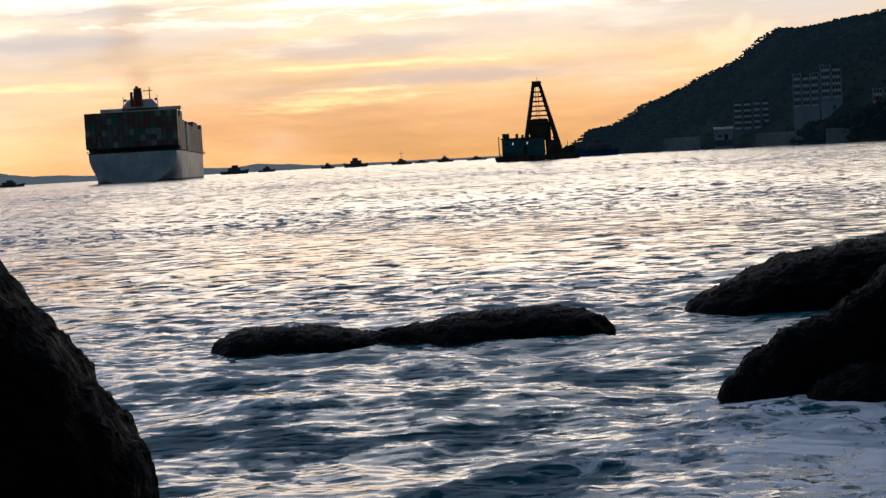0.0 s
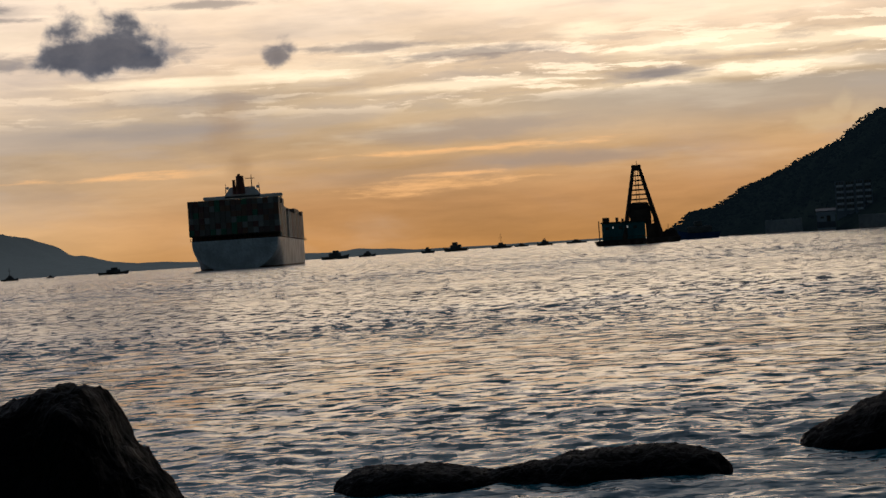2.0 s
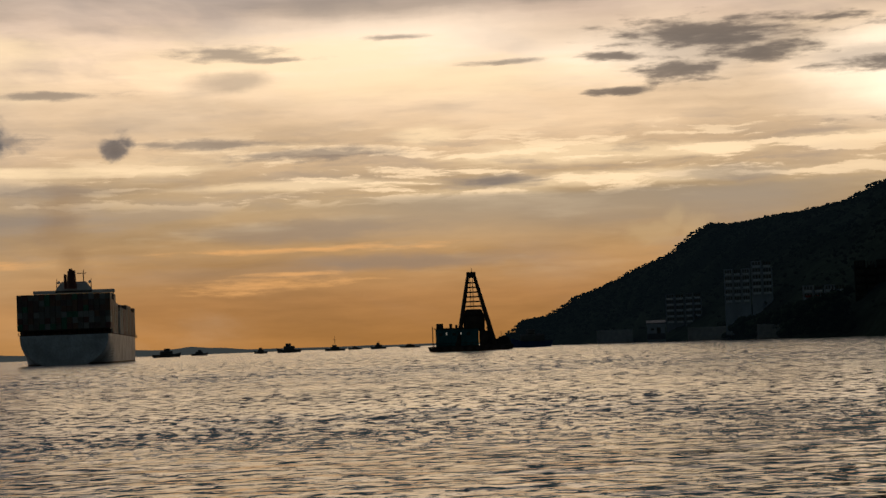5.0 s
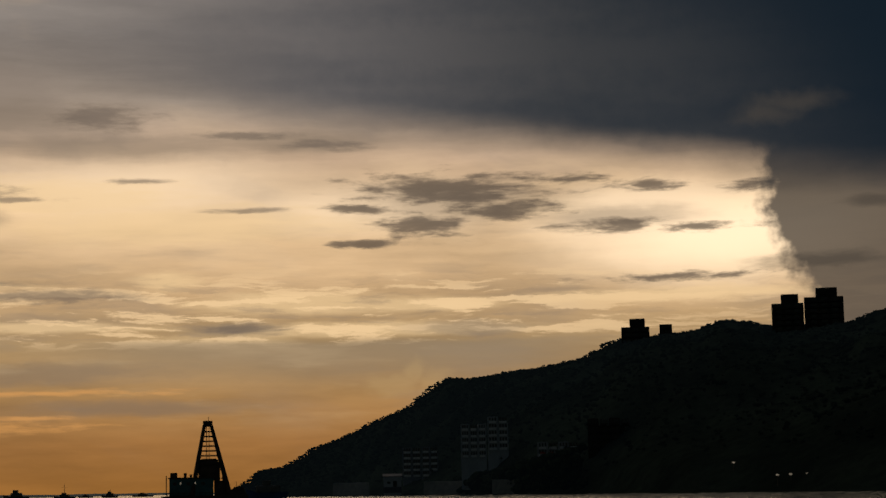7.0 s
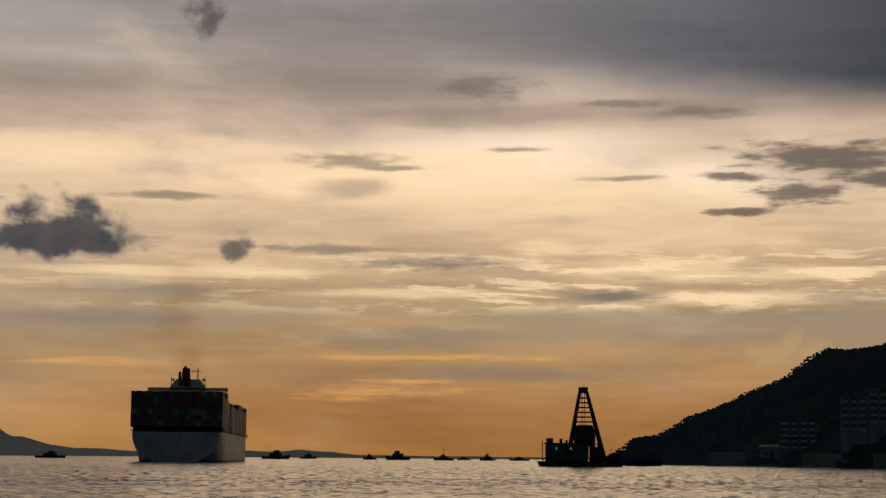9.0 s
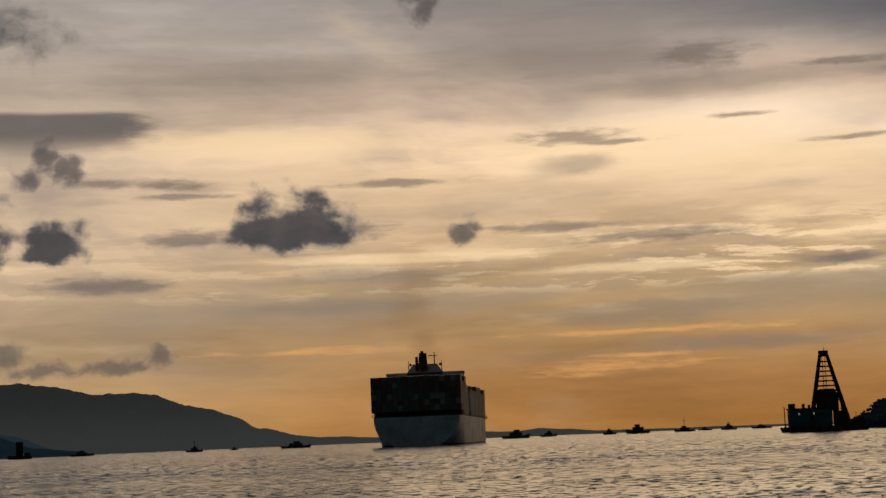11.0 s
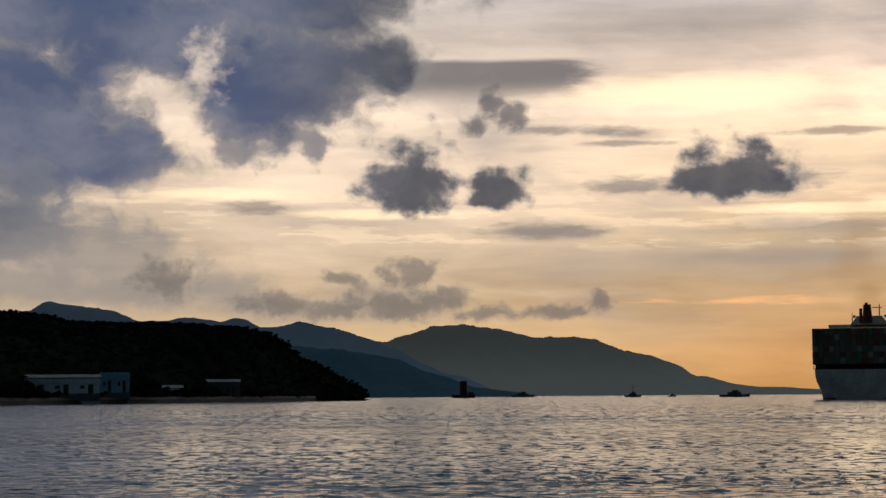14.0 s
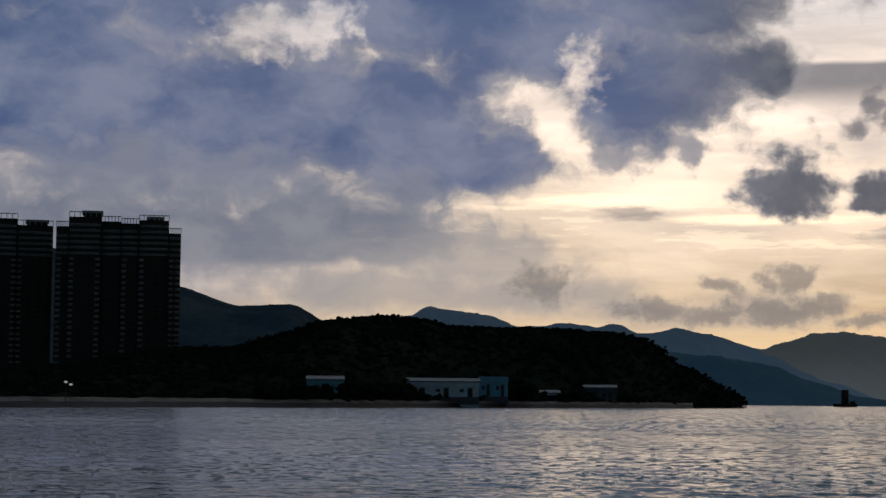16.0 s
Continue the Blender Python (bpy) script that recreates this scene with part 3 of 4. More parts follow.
# ---- the sea: one sheet to the horizon, with waves near the shore ----
def build_sea():
    rng = np.random.default_rng(4)
    deps = np.concatenate([np.linspace(82, 44, 6), np.linspace(40, 17, 12), np.linspace(16.5, 0.35, 760), np.linspace(0.34, 0.034, 24)])
    rad = 2.9 / np.tan(np.radians(deps))
    azs = np.concatenate([np.linspace(-180, -56, 24), np.linspace(-52, 30, 860), np.linspace(34, 180, 28)])
    A, R = np.meshgrid(np.radians(azs), rad)
    X, Y = R * np.sin(A), R * np.cos(A)
    Z = np.zeros_like(X)
    gap = np.gradient(rad)[:, None] + 0.0 * X
    for _ in range(150):
        lam = 0.2 * (5.0 / 0.2) ** rng.random()
        turn = radians(12) + rng.normal(0, 0.95)
        k = 2 * np.pi / lam
        ph = k * (X * math.sin(turn) + Y * math.cos(turn)) + rng.random() * 6.28
        keep = np.clip((lam / gap - 2.0) / 2.0, 0, 1)
        Z += keep * 0.0013 * lam * lam ** -0.3 * (1.1 * np.sin(ph) - 0.45 * np.cos(2 * ph))
    calm = 0.8 + 0.45 * np.sin(X * 0.13 + 1.3) * np.sin(Y * 0.09)
    Z = Z * calm
    nr, nc = X.shape
    idx = np.arange(nr * nc).reshape(nr, nc)
    quads = np.stack([idx[:-1, :-1], idx[:-1, 1:], idx[1:, 1:], idx[1:, :-1]], -1).reshape(-1, 4)
    me = bpy.data.meshes.new("water")
    me.vertices.add(nr * nc)
    me.vertices.foreach_set("co", np.stack([X, Y, Z], -1).ravel())
    me.loops.add(quads.size)
    me.loops.foreach_set("vertex_index", quads[:, ::-1].ravel())
    me.polygons.add(len(quads))
    me.polygons.foreach_set("loop_start", np.arange(0, quads.size, 4))
    me.polygons.foreach_set("use_smooth", np.ones(len(quads), bool))
    me.update(calc_edges=True)
    me.validate()
    me.materials.append(M_SEA)
    tagged(new("water", me), "choppy blue-green sea reflecting the sunset sky", "sea", kind="structure")


build_sea()


# ---- land ----
def slope(name, ridge, shore, depth, mat, label, seed, rough=1.0, step=0.12, rows=26, foot=1.2, kind="structure", crag=1.0):
    """A hill side in plan polar to the shore: ridge (bearing, elevation of the skyline), shore (bearing, distance), depth from the water to the ridge."""
    az0, az1 = ridge[0][0], ridge[-1][0]
    n = int((az1 - az0) / step) + 1
    bm = bmesh.new()
    grid = []
    for i in range(n):
        a = az0 + (az1 - az0) * i / (n - 1)
        ds = smooth_between(shore, a)
        dp = smooth_between(depth, a)
        top = smooth_between(ridge, a)
        col = []
        for j in range(rows + 6):
            s = j / rows
            d = ds + dp * s
            full = 3 + (ds + dp) * math.tan(radians(top))
            if s <= 1:
                z = full * (0.55 * math.sin(s * math.pi / 2) + 0.45 * s)
            else:
                z = full * (1 - 2.2 * (s - 1) ** 1.3)
            p = at(a, d)
            f = noise.fractal(Vector((p.x, p.y, seed)) * (6.0 / (dp + 60)), 0.8, 2.0, 6)
            g = noise.fractal(Vector((p.x, p.y, seed + 9)) * (45.0 / (ds + dp)), 0.8, 2.0, 4)
            z += rough * (f * full * 0.10 * math.sin(min(1, s) * math.pi) + crag * min(1.0, full / 70) * g * (ds + dp) * 0.0007 * min(1, s * 4))
            if j == 0:
                z = -1.5
            elif j == 1:
                z = max(z * 0.3, foot)
            col.append(bm.verts.new((p.x, p.y, z)))
        grid.append(col)
    for a, b in zip(grid, grid[1:]):
        for j in range(len(a) - 1):
            bm.faces.new((a[j], b[j], b[j + 1], a[j + 1]))
    me = mesh_of(name, bm, mat, True)
    return tagged(new(name, me), label, "hill", kind=kind), grid


def crowns(name, places, mat, label):
    """Woods on a hill: many small uneven leaf clumps in one mesh. places: (x, y, z, size)."""
    rng = random.Random(len(places))
    ico = bmesh.new()
    bmesh.ops.create_icosphere(ico, subdivisions=1, radius=1.0)
    vs = np.array([v.co[:] for v in ico.verts])
    fs = np.array([[v.index for v in f.verts] for f in ico.faces])
    ico.free()
    nr = np.random.default_rng(len(places))
    V, F = [], []
    k = 0
    for x, y, z, s in places:
        for _ in range(rng.randint(2, 4)):
            o = nr.normal(0, 0.45, 3) * s
            r = s * (0.35 + 0.5 * rng.random())
            V.append(vs * (r * (0.65 + 0.7 * nr.random((len(vs), 1)))) * (1, 1, 0.8) + (x + o[0], y + o[1], z + abs(o[2]) * 0.5 - r * 0.15))
            F.append(fs + k)
            k += len(vs)
    me = bpy.data.meshes.new(name)
    me.from_pydata(np.concatenate(V).tolist(), [], np.concatenate(F).tolist())
    me.materials.append(mat)
    return tagged(new(name, me), label, "trees", kind="stuff")


def woods(name, grid, count, size, label, seed, lo=0.1, hi=1.06, mat=None):
    rng = random.Random(seed)
    out = []
    for _ in range(count):
        i = rng.randrange(1, len(grid) - 1)
        u = rng.random()
        j = int((lo + (hi - lo) * u ** 0.7) * 26)
        j = min(j, len(grid[i]) - 4)
        v = Vector(grid[i][j]).lerp(Vector(grid[i][j + 1]), rng.random())
        out.append((v[0] + rng.uniform(-4, 4), v[1] + rng.uniform(-4, 4), v[2], size * rng.uniform(0.5, 1.25)))
    return crowns(name, out, mat or M_LEAF, label)


RIDGE_N = ((4.2, 0.10), (4.9, 0.62), (5.5, 0.72), (6.8, 1.38), (9.0, 2.30), (10.7, 3.38), (11.3, 3.32), (13.2, 3.58), (14.8, 3.86), (16.0, 4.40), (18.4, 4.60), (19.3, 4.92),
           (20.7, 4.68), (22.9, 4.72), (24.0, 5.05), (27, 5.5), (32, 5.0), (38, 3.0))
SHORE_N = ((4.2, 1010), (6, 960), (10, 820), (14, 660), (18, 540), (24, 470), (38, 430))
DEPTH_N = ((4.2, 30), (6, 160), (10, 360), (14, 440), (18, 480), (38, 520))


def hill_grid(ob, n_rows):
    vs = [tuple(v.co) for v in ob.data.vertices]
    return [vs[i:i + n_rows] for i in range(0, len(vs), n_rows)]


def hill(name, ridge, shore, depth, mat, label, seed, **kw):
    ob, _ = slope(name, ridge, shore, depth, mat, label, seed, **kw)
    return hill_grid(ob, kw.get("rows", 26) + 6)


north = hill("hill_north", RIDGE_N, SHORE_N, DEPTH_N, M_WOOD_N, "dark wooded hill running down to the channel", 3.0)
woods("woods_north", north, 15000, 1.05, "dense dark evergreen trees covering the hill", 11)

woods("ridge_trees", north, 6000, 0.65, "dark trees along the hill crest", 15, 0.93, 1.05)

RIDGE_S = ((-60, 0.6), (-50, 0.7), (-46, 0.85), (-42, 1.5), (-40, 1.5), (-38.7, 1.95), (-37.3, 2.4), (-35.4, 2.58), (-34.2, 2.45), (-33.5, 2.24), (-30.5, 2.22), (-28.4, 2.12), (-27.6, 1.96),
           (-26.1, 1.0), (-25.2, 0.48), (-24.5, 0.02))
SHORE_S = ((-60, 430), (-47, 470), (-38, 600), (-31, 760), (-24.3, 1000))
DEPTH_S = ((-60, 300), (-40, 320), (-32, 300), (-26, 160), (-24.3, 40))
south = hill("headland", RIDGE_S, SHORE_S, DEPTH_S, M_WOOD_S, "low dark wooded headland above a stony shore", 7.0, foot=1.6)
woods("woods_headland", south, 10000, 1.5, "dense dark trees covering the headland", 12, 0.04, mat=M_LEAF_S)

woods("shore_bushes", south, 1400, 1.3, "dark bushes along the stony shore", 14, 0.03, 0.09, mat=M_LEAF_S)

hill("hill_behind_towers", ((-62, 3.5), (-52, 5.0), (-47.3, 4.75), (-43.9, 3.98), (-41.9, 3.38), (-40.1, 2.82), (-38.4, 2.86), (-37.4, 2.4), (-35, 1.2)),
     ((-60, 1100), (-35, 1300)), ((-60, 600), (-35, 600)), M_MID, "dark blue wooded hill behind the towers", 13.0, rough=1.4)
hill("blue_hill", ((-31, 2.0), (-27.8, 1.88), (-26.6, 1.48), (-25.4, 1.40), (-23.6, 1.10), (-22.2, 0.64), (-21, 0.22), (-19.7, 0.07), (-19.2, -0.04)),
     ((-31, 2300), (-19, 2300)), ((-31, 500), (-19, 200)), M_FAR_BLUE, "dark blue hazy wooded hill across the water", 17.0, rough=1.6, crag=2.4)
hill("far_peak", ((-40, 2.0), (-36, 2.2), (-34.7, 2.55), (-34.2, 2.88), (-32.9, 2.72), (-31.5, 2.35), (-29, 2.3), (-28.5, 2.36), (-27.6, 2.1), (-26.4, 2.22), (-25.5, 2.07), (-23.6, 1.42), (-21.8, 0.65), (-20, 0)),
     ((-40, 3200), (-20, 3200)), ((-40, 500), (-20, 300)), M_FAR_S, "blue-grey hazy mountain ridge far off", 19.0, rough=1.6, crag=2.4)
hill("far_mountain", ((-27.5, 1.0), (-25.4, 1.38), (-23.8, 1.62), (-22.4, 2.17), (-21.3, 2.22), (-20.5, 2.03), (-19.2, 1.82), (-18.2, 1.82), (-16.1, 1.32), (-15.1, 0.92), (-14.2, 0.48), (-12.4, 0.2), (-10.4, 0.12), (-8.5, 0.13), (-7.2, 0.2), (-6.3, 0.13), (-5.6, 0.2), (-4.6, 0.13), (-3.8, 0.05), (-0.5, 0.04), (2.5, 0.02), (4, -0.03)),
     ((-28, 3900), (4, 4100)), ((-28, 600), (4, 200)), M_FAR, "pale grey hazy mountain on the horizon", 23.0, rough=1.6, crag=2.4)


# ---- boulders in the water ----
def boulder(name, crest, y, half, seed, label, lean=0.0, blunt=0.62, rough=1.0, nx=240, nt=84):
    """One weathered boulder: crest (x, height above the water) along its length, half its breadth, its foot under water."""
    bm = bmesh.new()
    x0, x1 = crest[0][0], crest[-1][0]
    top = max(h for _, h in crest)
    rows = []
    for i in range(nx + 1):
        s = i / nx
        x = x0 + (x1 - x0) * s
        h = smooth_between(crest, x) + 0.35
        w = half * (0.2 + 0.8 * (h / (top + 0.35)) ** 0.6) * min(1.0, 0.25 + 2.2 * math.sin(math.pi * s) ** 0.7)
        row = []
        for j in range(nt + 1):
            a = math.pi * j / nt
            c, u = math.cos(a), math.sin(a)
            p = Vector((x, y - w * math.copysign(abs(c) ** blunt, c) + lean * u * h, -0.35 + h * u ** blunt))
            q = p * 1.7 + Vector((seed, 0, 0))
            out = Vector((0.35 * (2 * s - 1), -c, 0.8 * u)).normalized()
            f = noise.fractal(q, 0.9, 2.0, 3) * 0.09
            g = noise.fractal(q * 4.0, 0.8, 2.0, 3) * 0.028
            k = abs(noise.noise(q * 13.0)) * 0.035 + max(0.0, noise.noise(q * 30.0)) * 0.03
            p += out * rough * (f + g + k - 0.015)
            row.append(bm.verts.new(p))
        rows.append(row)
    for a, b in zip(rows, rows[1:]):
        for j in range(nt):
            bm.faces.new((a[j], b[j], b[j + 1], a[j + 1]))
    bm.faces.new(rows[0])
    bm.faces.new(rows[-1][::-1])
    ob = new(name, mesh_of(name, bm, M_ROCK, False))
    return tagged(ob, label, "boulder", "boulders in the surf")


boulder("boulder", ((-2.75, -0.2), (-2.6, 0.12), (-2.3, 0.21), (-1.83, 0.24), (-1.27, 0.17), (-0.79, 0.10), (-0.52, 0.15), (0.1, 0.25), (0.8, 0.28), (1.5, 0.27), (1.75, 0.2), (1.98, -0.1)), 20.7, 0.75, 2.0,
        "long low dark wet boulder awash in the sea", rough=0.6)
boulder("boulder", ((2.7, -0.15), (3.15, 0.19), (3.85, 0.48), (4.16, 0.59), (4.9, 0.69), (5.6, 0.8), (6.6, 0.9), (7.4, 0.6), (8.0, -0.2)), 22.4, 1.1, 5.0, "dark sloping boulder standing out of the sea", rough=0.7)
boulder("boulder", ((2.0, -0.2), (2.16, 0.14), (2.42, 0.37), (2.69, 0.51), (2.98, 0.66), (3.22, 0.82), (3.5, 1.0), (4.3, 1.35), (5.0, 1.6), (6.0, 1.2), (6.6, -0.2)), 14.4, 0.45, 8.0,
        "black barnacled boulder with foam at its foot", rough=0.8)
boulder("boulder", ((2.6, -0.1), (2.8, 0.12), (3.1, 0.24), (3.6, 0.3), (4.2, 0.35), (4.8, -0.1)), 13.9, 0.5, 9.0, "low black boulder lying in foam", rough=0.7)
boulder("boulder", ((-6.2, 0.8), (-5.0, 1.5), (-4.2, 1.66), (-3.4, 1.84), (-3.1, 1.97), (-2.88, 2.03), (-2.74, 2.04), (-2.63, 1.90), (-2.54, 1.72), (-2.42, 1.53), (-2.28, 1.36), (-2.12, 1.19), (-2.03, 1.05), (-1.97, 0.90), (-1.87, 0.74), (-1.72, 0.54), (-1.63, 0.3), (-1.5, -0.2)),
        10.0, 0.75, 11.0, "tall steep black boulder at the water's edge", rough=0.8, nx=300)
bm = bmesh.new()
box(bm, (-30, -40, -2), (30, 2.0, 0.35), 0.3)
tagged(new("ground", mesh_of("ground", bm, M_SHORE)), "rough grey stone shore ledge", "shore", kind="structure")


# ---- the container ship ----
def container_mesh(w=2.38, l=12.1, h=2.68):
    bm = boxed((-w / 2, 0, 0), (w / 2, l, h))
    for x in (-w / 2 + 0.05, w / 2 - 0.2):
        box(bm, (x, -0.06, 0.03), (x + 0.15, 0.0, h - 0.03))
    for x in (-0.55, -0.2, 0.2, 0.55):
        rod(bm, (x, -0.05, 0.15), (x, -0.05, h - 0.15), 0.03, seg=4)
    return mesh_of("container", bm, M_BOX)


def container_ship(m):
    ship = thing("container_ship", m, "large white-hulled container ship stacked with containers, steaming away", "ship")

    def section(y, half_deck, half_water, deck=14.0, water=-2.0):
        pts = []
        for k in range(13):
            a = k / 12
            x = half_water + (half_deck - half_water) * min(1, (1 - (1 - a) ** 2.6))
            pts.append((x, y, water + (deck - water) * a))
        return pts[::-1] and [(-p[0], p[1], p[2]) for p in pts[::-1]] + pts

    ends = ((0, 20.4, 6.0), (5, 21.0, 9.0), (14, 21.3, 14.5), (30, 21.4, 19.5), (60, 21.4, 21.0), (220, 21.4, 21.0), (262, 19.0, 13.0), (285, 11.0, 4.0), (296, 2.0, 0.5))
    bm = loft([section(*e) for e in ends])
    me = mesh_of("hull", bm, [M_WHITE, M_RED, M_DECK], False)
    for f in me.polygons:
        f.material_index = 1 if f.center.z < 1.3 else 0
    part("hull", me, None, ship, "white hull with a dark waterline")
    part("deck", boxed((-20.6, 0.4, 14.0), (20.6, 262, 14.4)), M_DECK, ship)
    for s in (-1, 1):
        rail = bmesh.new()
        for y in range(0, 260, 10):
            rod(rail, (s * 21, y, 14), (s * 21, y, 15.4), 0.12, seg=4)
        for z in (14.7, 15.4):
            rod(rail, (s * 21, 0, z), (s * 21, 260, z), 0.1, seg=4)
        part("rail", rail, M_STEEL, ship)
    posts = bmesh.new()
    for k in range(18):
        x = -20 + 40 * k / 17
        rod(posts, (x, 1.0, 14.0), (x, 1.0, 16.6), 0.22, seg=5)
    box(posts, (-21.3, 0.5, 16.2), (21.3, 14.5, 16.7))
    part("lashing_bridge", posts, M_STEEL, ship)
    me = container_mesh()
    tiers = 6
    for i in range(17):
        for k in range(tiers):
            ob = new("container", me)
            ob.parent = ship
            ob.location = (-20.4 + 2.55 * i, 1.6, 16.75 + 2.75 * k)
    rng = random.Random(5)
    for b in range(13):
        y = 15.6 + 15.0 * b + (14 if b > 2 else 0)
        high = 6 if b < 2 else (4, 5, 5, 4, 5, 5, 5, 5, 4, 5, 5, 4)[b - 2]
        bm = bmesh.new()
        for i in range(17):
            h = high - (rng.random() < 0.25)
            x = -21.6 + 2.55 * i
            if b == 2 and i > 13:
                h = 4
            box(bm, (x, y, 14.4), (x + 2.4, y + 12.1, 14.4 + 2.7 * (h + 1)))
        tagged(part("cargo", bm, M_BOX, ship), kind="stuff")
    for b in range(8):
        y = 14.4 + 15.0 * b + (14 if b > 2 else 0)
        part("lashing_post", boxed((20.9, y, 14.4), (21.5, y + 0.7, 29.5 if b < 3 else 26.0)), M_HOUSE, ship, "white steel lashing post")
    # superstructure behind the stern stacks
    y0 = 57.5
    part("superstructure", boxed((-14, y0, 15.5), (14, y0 + 12, 35.1), 0.3), M_HOUSE, ship, "cream accommodation block")
    bridge = part("bridge", boxed((-20.0, y0 + 2, 35.4), (20.0, y0 + 8, 37.0), 0.25), M_HOUSE, ship, "cream bridge with long wings")
    part("window_band", boxed((-9, y0 + 1.9, 35.8), (9, y0 + 8.1, 36.7)), M_GLASS, bridge)
    for s in (-1, 1):
        st = bmesh.new()
        rod(st, (s * 19.5, y0 + 5, 35.1), (s * 14, y0 + 5, 31.6), 0.4)
        part("wing_brace", st, M_HOUSE, bridge)
    part("upper_deck", loft([[(-9, y0 + 2, 37.0), (-9, y0 + 9, 37.0), (9, y0 + 9, 37.0), (9, y0 + 2, 37.0)], [(-6, y0 + 3, 41.2), (-6, y0 + 8, 41.2), (6, y0 + 8, 41.2), (6, y0 + 3, 41.2)]], ring=True), M_HOUSE, ship)
    fun = bmesh.new()
    rod(fun, (-0.6, y0 - 1, 37.6), (-0.6, y0 - 1, 46.6), 2.5, 1.9, 12)
    rod(fun, (-1.0, y0 - 1, 46.4), (-1.0, y0 - 1, 47.6), 0.8, 0.8, 8)
    part("funnel", fun, M_FUNNEL, ship, "dark red funnel")
    f2 = bmesh.new()
    rod(f2, (-3.8, y0, 37.6), (-3.8, y0, 44.8), 0.9, 0.7, 8)
    part("exhaust", f2, M_FUNNEL, ship)
    mast = bmesh.new()
    rod(mast, (4.8, y0 + 5, 40.6), (4.8, y0 + 5, 47.2), 0.35, 0.2)
    rod(mast, (1.5, y0 + 5, 45.4), (6.2, y0 + 5, 45.4), 0.2)
    part("mast", mast, M_STEEL, ship)
    for x in (-8.5, 8.5):
        part("aerial", rod(bmesh.new(), (x, y0 + 5, 37.6), (x, y0 + 5, 43.0), 0.3, 0.12), M_STEEL, ship)
    for x in (-7.5, 7.8):
        bm = bmesh.new()
        bmesh.ops.create_uvsphere(bm, u_segments=10, v_segments=8, radius=0.8, matrix=Matrix.Translation((x, y0 + 5, 41.0)))
        part("radome", bm, M_HOUSE, ship)
    return ship


container_ship(Matrix.Translation(at(-9.36, 880)) @ pose(0, 0, 0, 0, 0, 4.3))


# ---- the crane barge ----
def crane_barge(m):
    """A floating derrick: x across the view, z up from the water."""
    barge = thing("crane_barge", m, "dark floating crane barge with a lattice A-frame and teal deckhouse", "barge")
    part("pontoon", loft([[(-15.4, -6, 1.9), (-14.2, -6, -1), (16.2, -6, -1), (17, -6, 1.6)], [(-15.4, 6, 1.9), (-14.2, 6, -1), (16.2, 6, -1), (17, 6, 1.6)]]), M_STEEL, barge)
    part("deck", boxed((-14, -6, 1.6), (16.8, 6, 2.0)), M_DECK, barge)
    house = part("deckhouse", boxed((-12.3, -4.6, 2.0), (3.9, 4.6, 8.4), 0.15), M_TEAL, barge, "teal painted deckhouse")
    part("roof", boxed((-12.8, -5, 8.4), (4.3, 5, 8.8)), M_STEEL, house)
    for x in (-8.4, -3.0):
        part("lit_window", boxed((x, -4.72, 6.3), (x + 0.5, -4.55, 7.1)), M_LAMP, house, "small lit window")
    for x in (-11, -6, -0.6):
        part("window", boxed((x, -4.70, 5.9), (x + 1.3, -4.58, 7.0)), M_GLASS, house)
    part("engine_house", boxed((4.2, -4.2, 2.0), (9.4, 4.2, 7.4), 0.15), M_STEEL, barge, "rusty engine house")
    part("control_cab", boxed((-12.0, -3, 8.8), (-9.4, 1, 10.6), 0.1), M_STEEL, barge)
    part("winch_house", boxed((-1.6, -3, 7.4), (6.4, 3, 13.6), 0.15), M_STEEL, barge, "rusty winch house between the legs")
    part("winch_roof", loft([[(-1.4, -3.2, 13.6), (-1.4, 3.2, 13.6), (6.2, 3.2, 13.6), (6.2, -3.2, 13.6)], [(-0.4, -2.4, 15.6), (-0.4, 2.4, 15.6), (5.0, 2.4, 15.6), (5.0, -2.4, 15.6)]], ring=True), M_STEEL, barge)
    # A-frame
    feet = ((-4.0, -4.4, 2.0), (-4.0, 4.4, 2.0), (10.0, -4.4, 2.0), (10.0, 4.4, 2.0))
    heads = ((0.6, -0.9, 28.0), (0.6, 0.9, 28.0), (3.2, -0.9, 28.0), (3.2, 0.9, 28.0))
    for a, b in zip(feet, heads):
        bm = rod(bmesh.new(), a, b, 1.05, 0.7, 6)
        part("leg", bm, M_STEEL, barge)
    f, h = [Vector(p) for p in feet], [Vector(p) for p in heads]
    for k in range(1, 9):
        s = 0.36 + 0.62 * k / 9
        p = [a.lerp(b, s) for a, b in zip(f, h)]
        for a, b in ((0, 2), (1, 3), (0, 1), (2, 3)):
            part("rung", rod(bmesh.new(), p[a], p[b], 0.26, seg=5), M_STEEL, barge)
    for x in (1.4, 2.4):
        part("hoist_rope", rod(bmesh.new(), (x, 0, 14), (x, 0, 28.4), 0.12, seg=4), M_STEEL, barge)
    for s in (0.12, 0.24, 0.36):
        a, b = f[2].lerp(h[2], s), f[2] + Vector((-2.2, 0, 0))
        c = b.lerp(h[2], s)
        part("brace", rod(bmesh.new(), a, c, 0.2, seg=4), M_STEEL, barge)
    part("brace", rod(bmesh.new(), f[2] + Vector((-2.2, 0, 0)), f[2].lerp(h[2], 0.42), 0.3, seg=5), M_STEEL, barge)
    part("sheave_head", boxed((0.1, -1.3, 27.6), (3.7, 1.3, 29.8), 0.2), M_STEEL, barge)
    part("masthead", rod(bmesh.new(), (2.2, 0, 29.8), (2.2, 0, 31.2), 0.12), M_STEEL, barge)
    rail = bmesh.new()
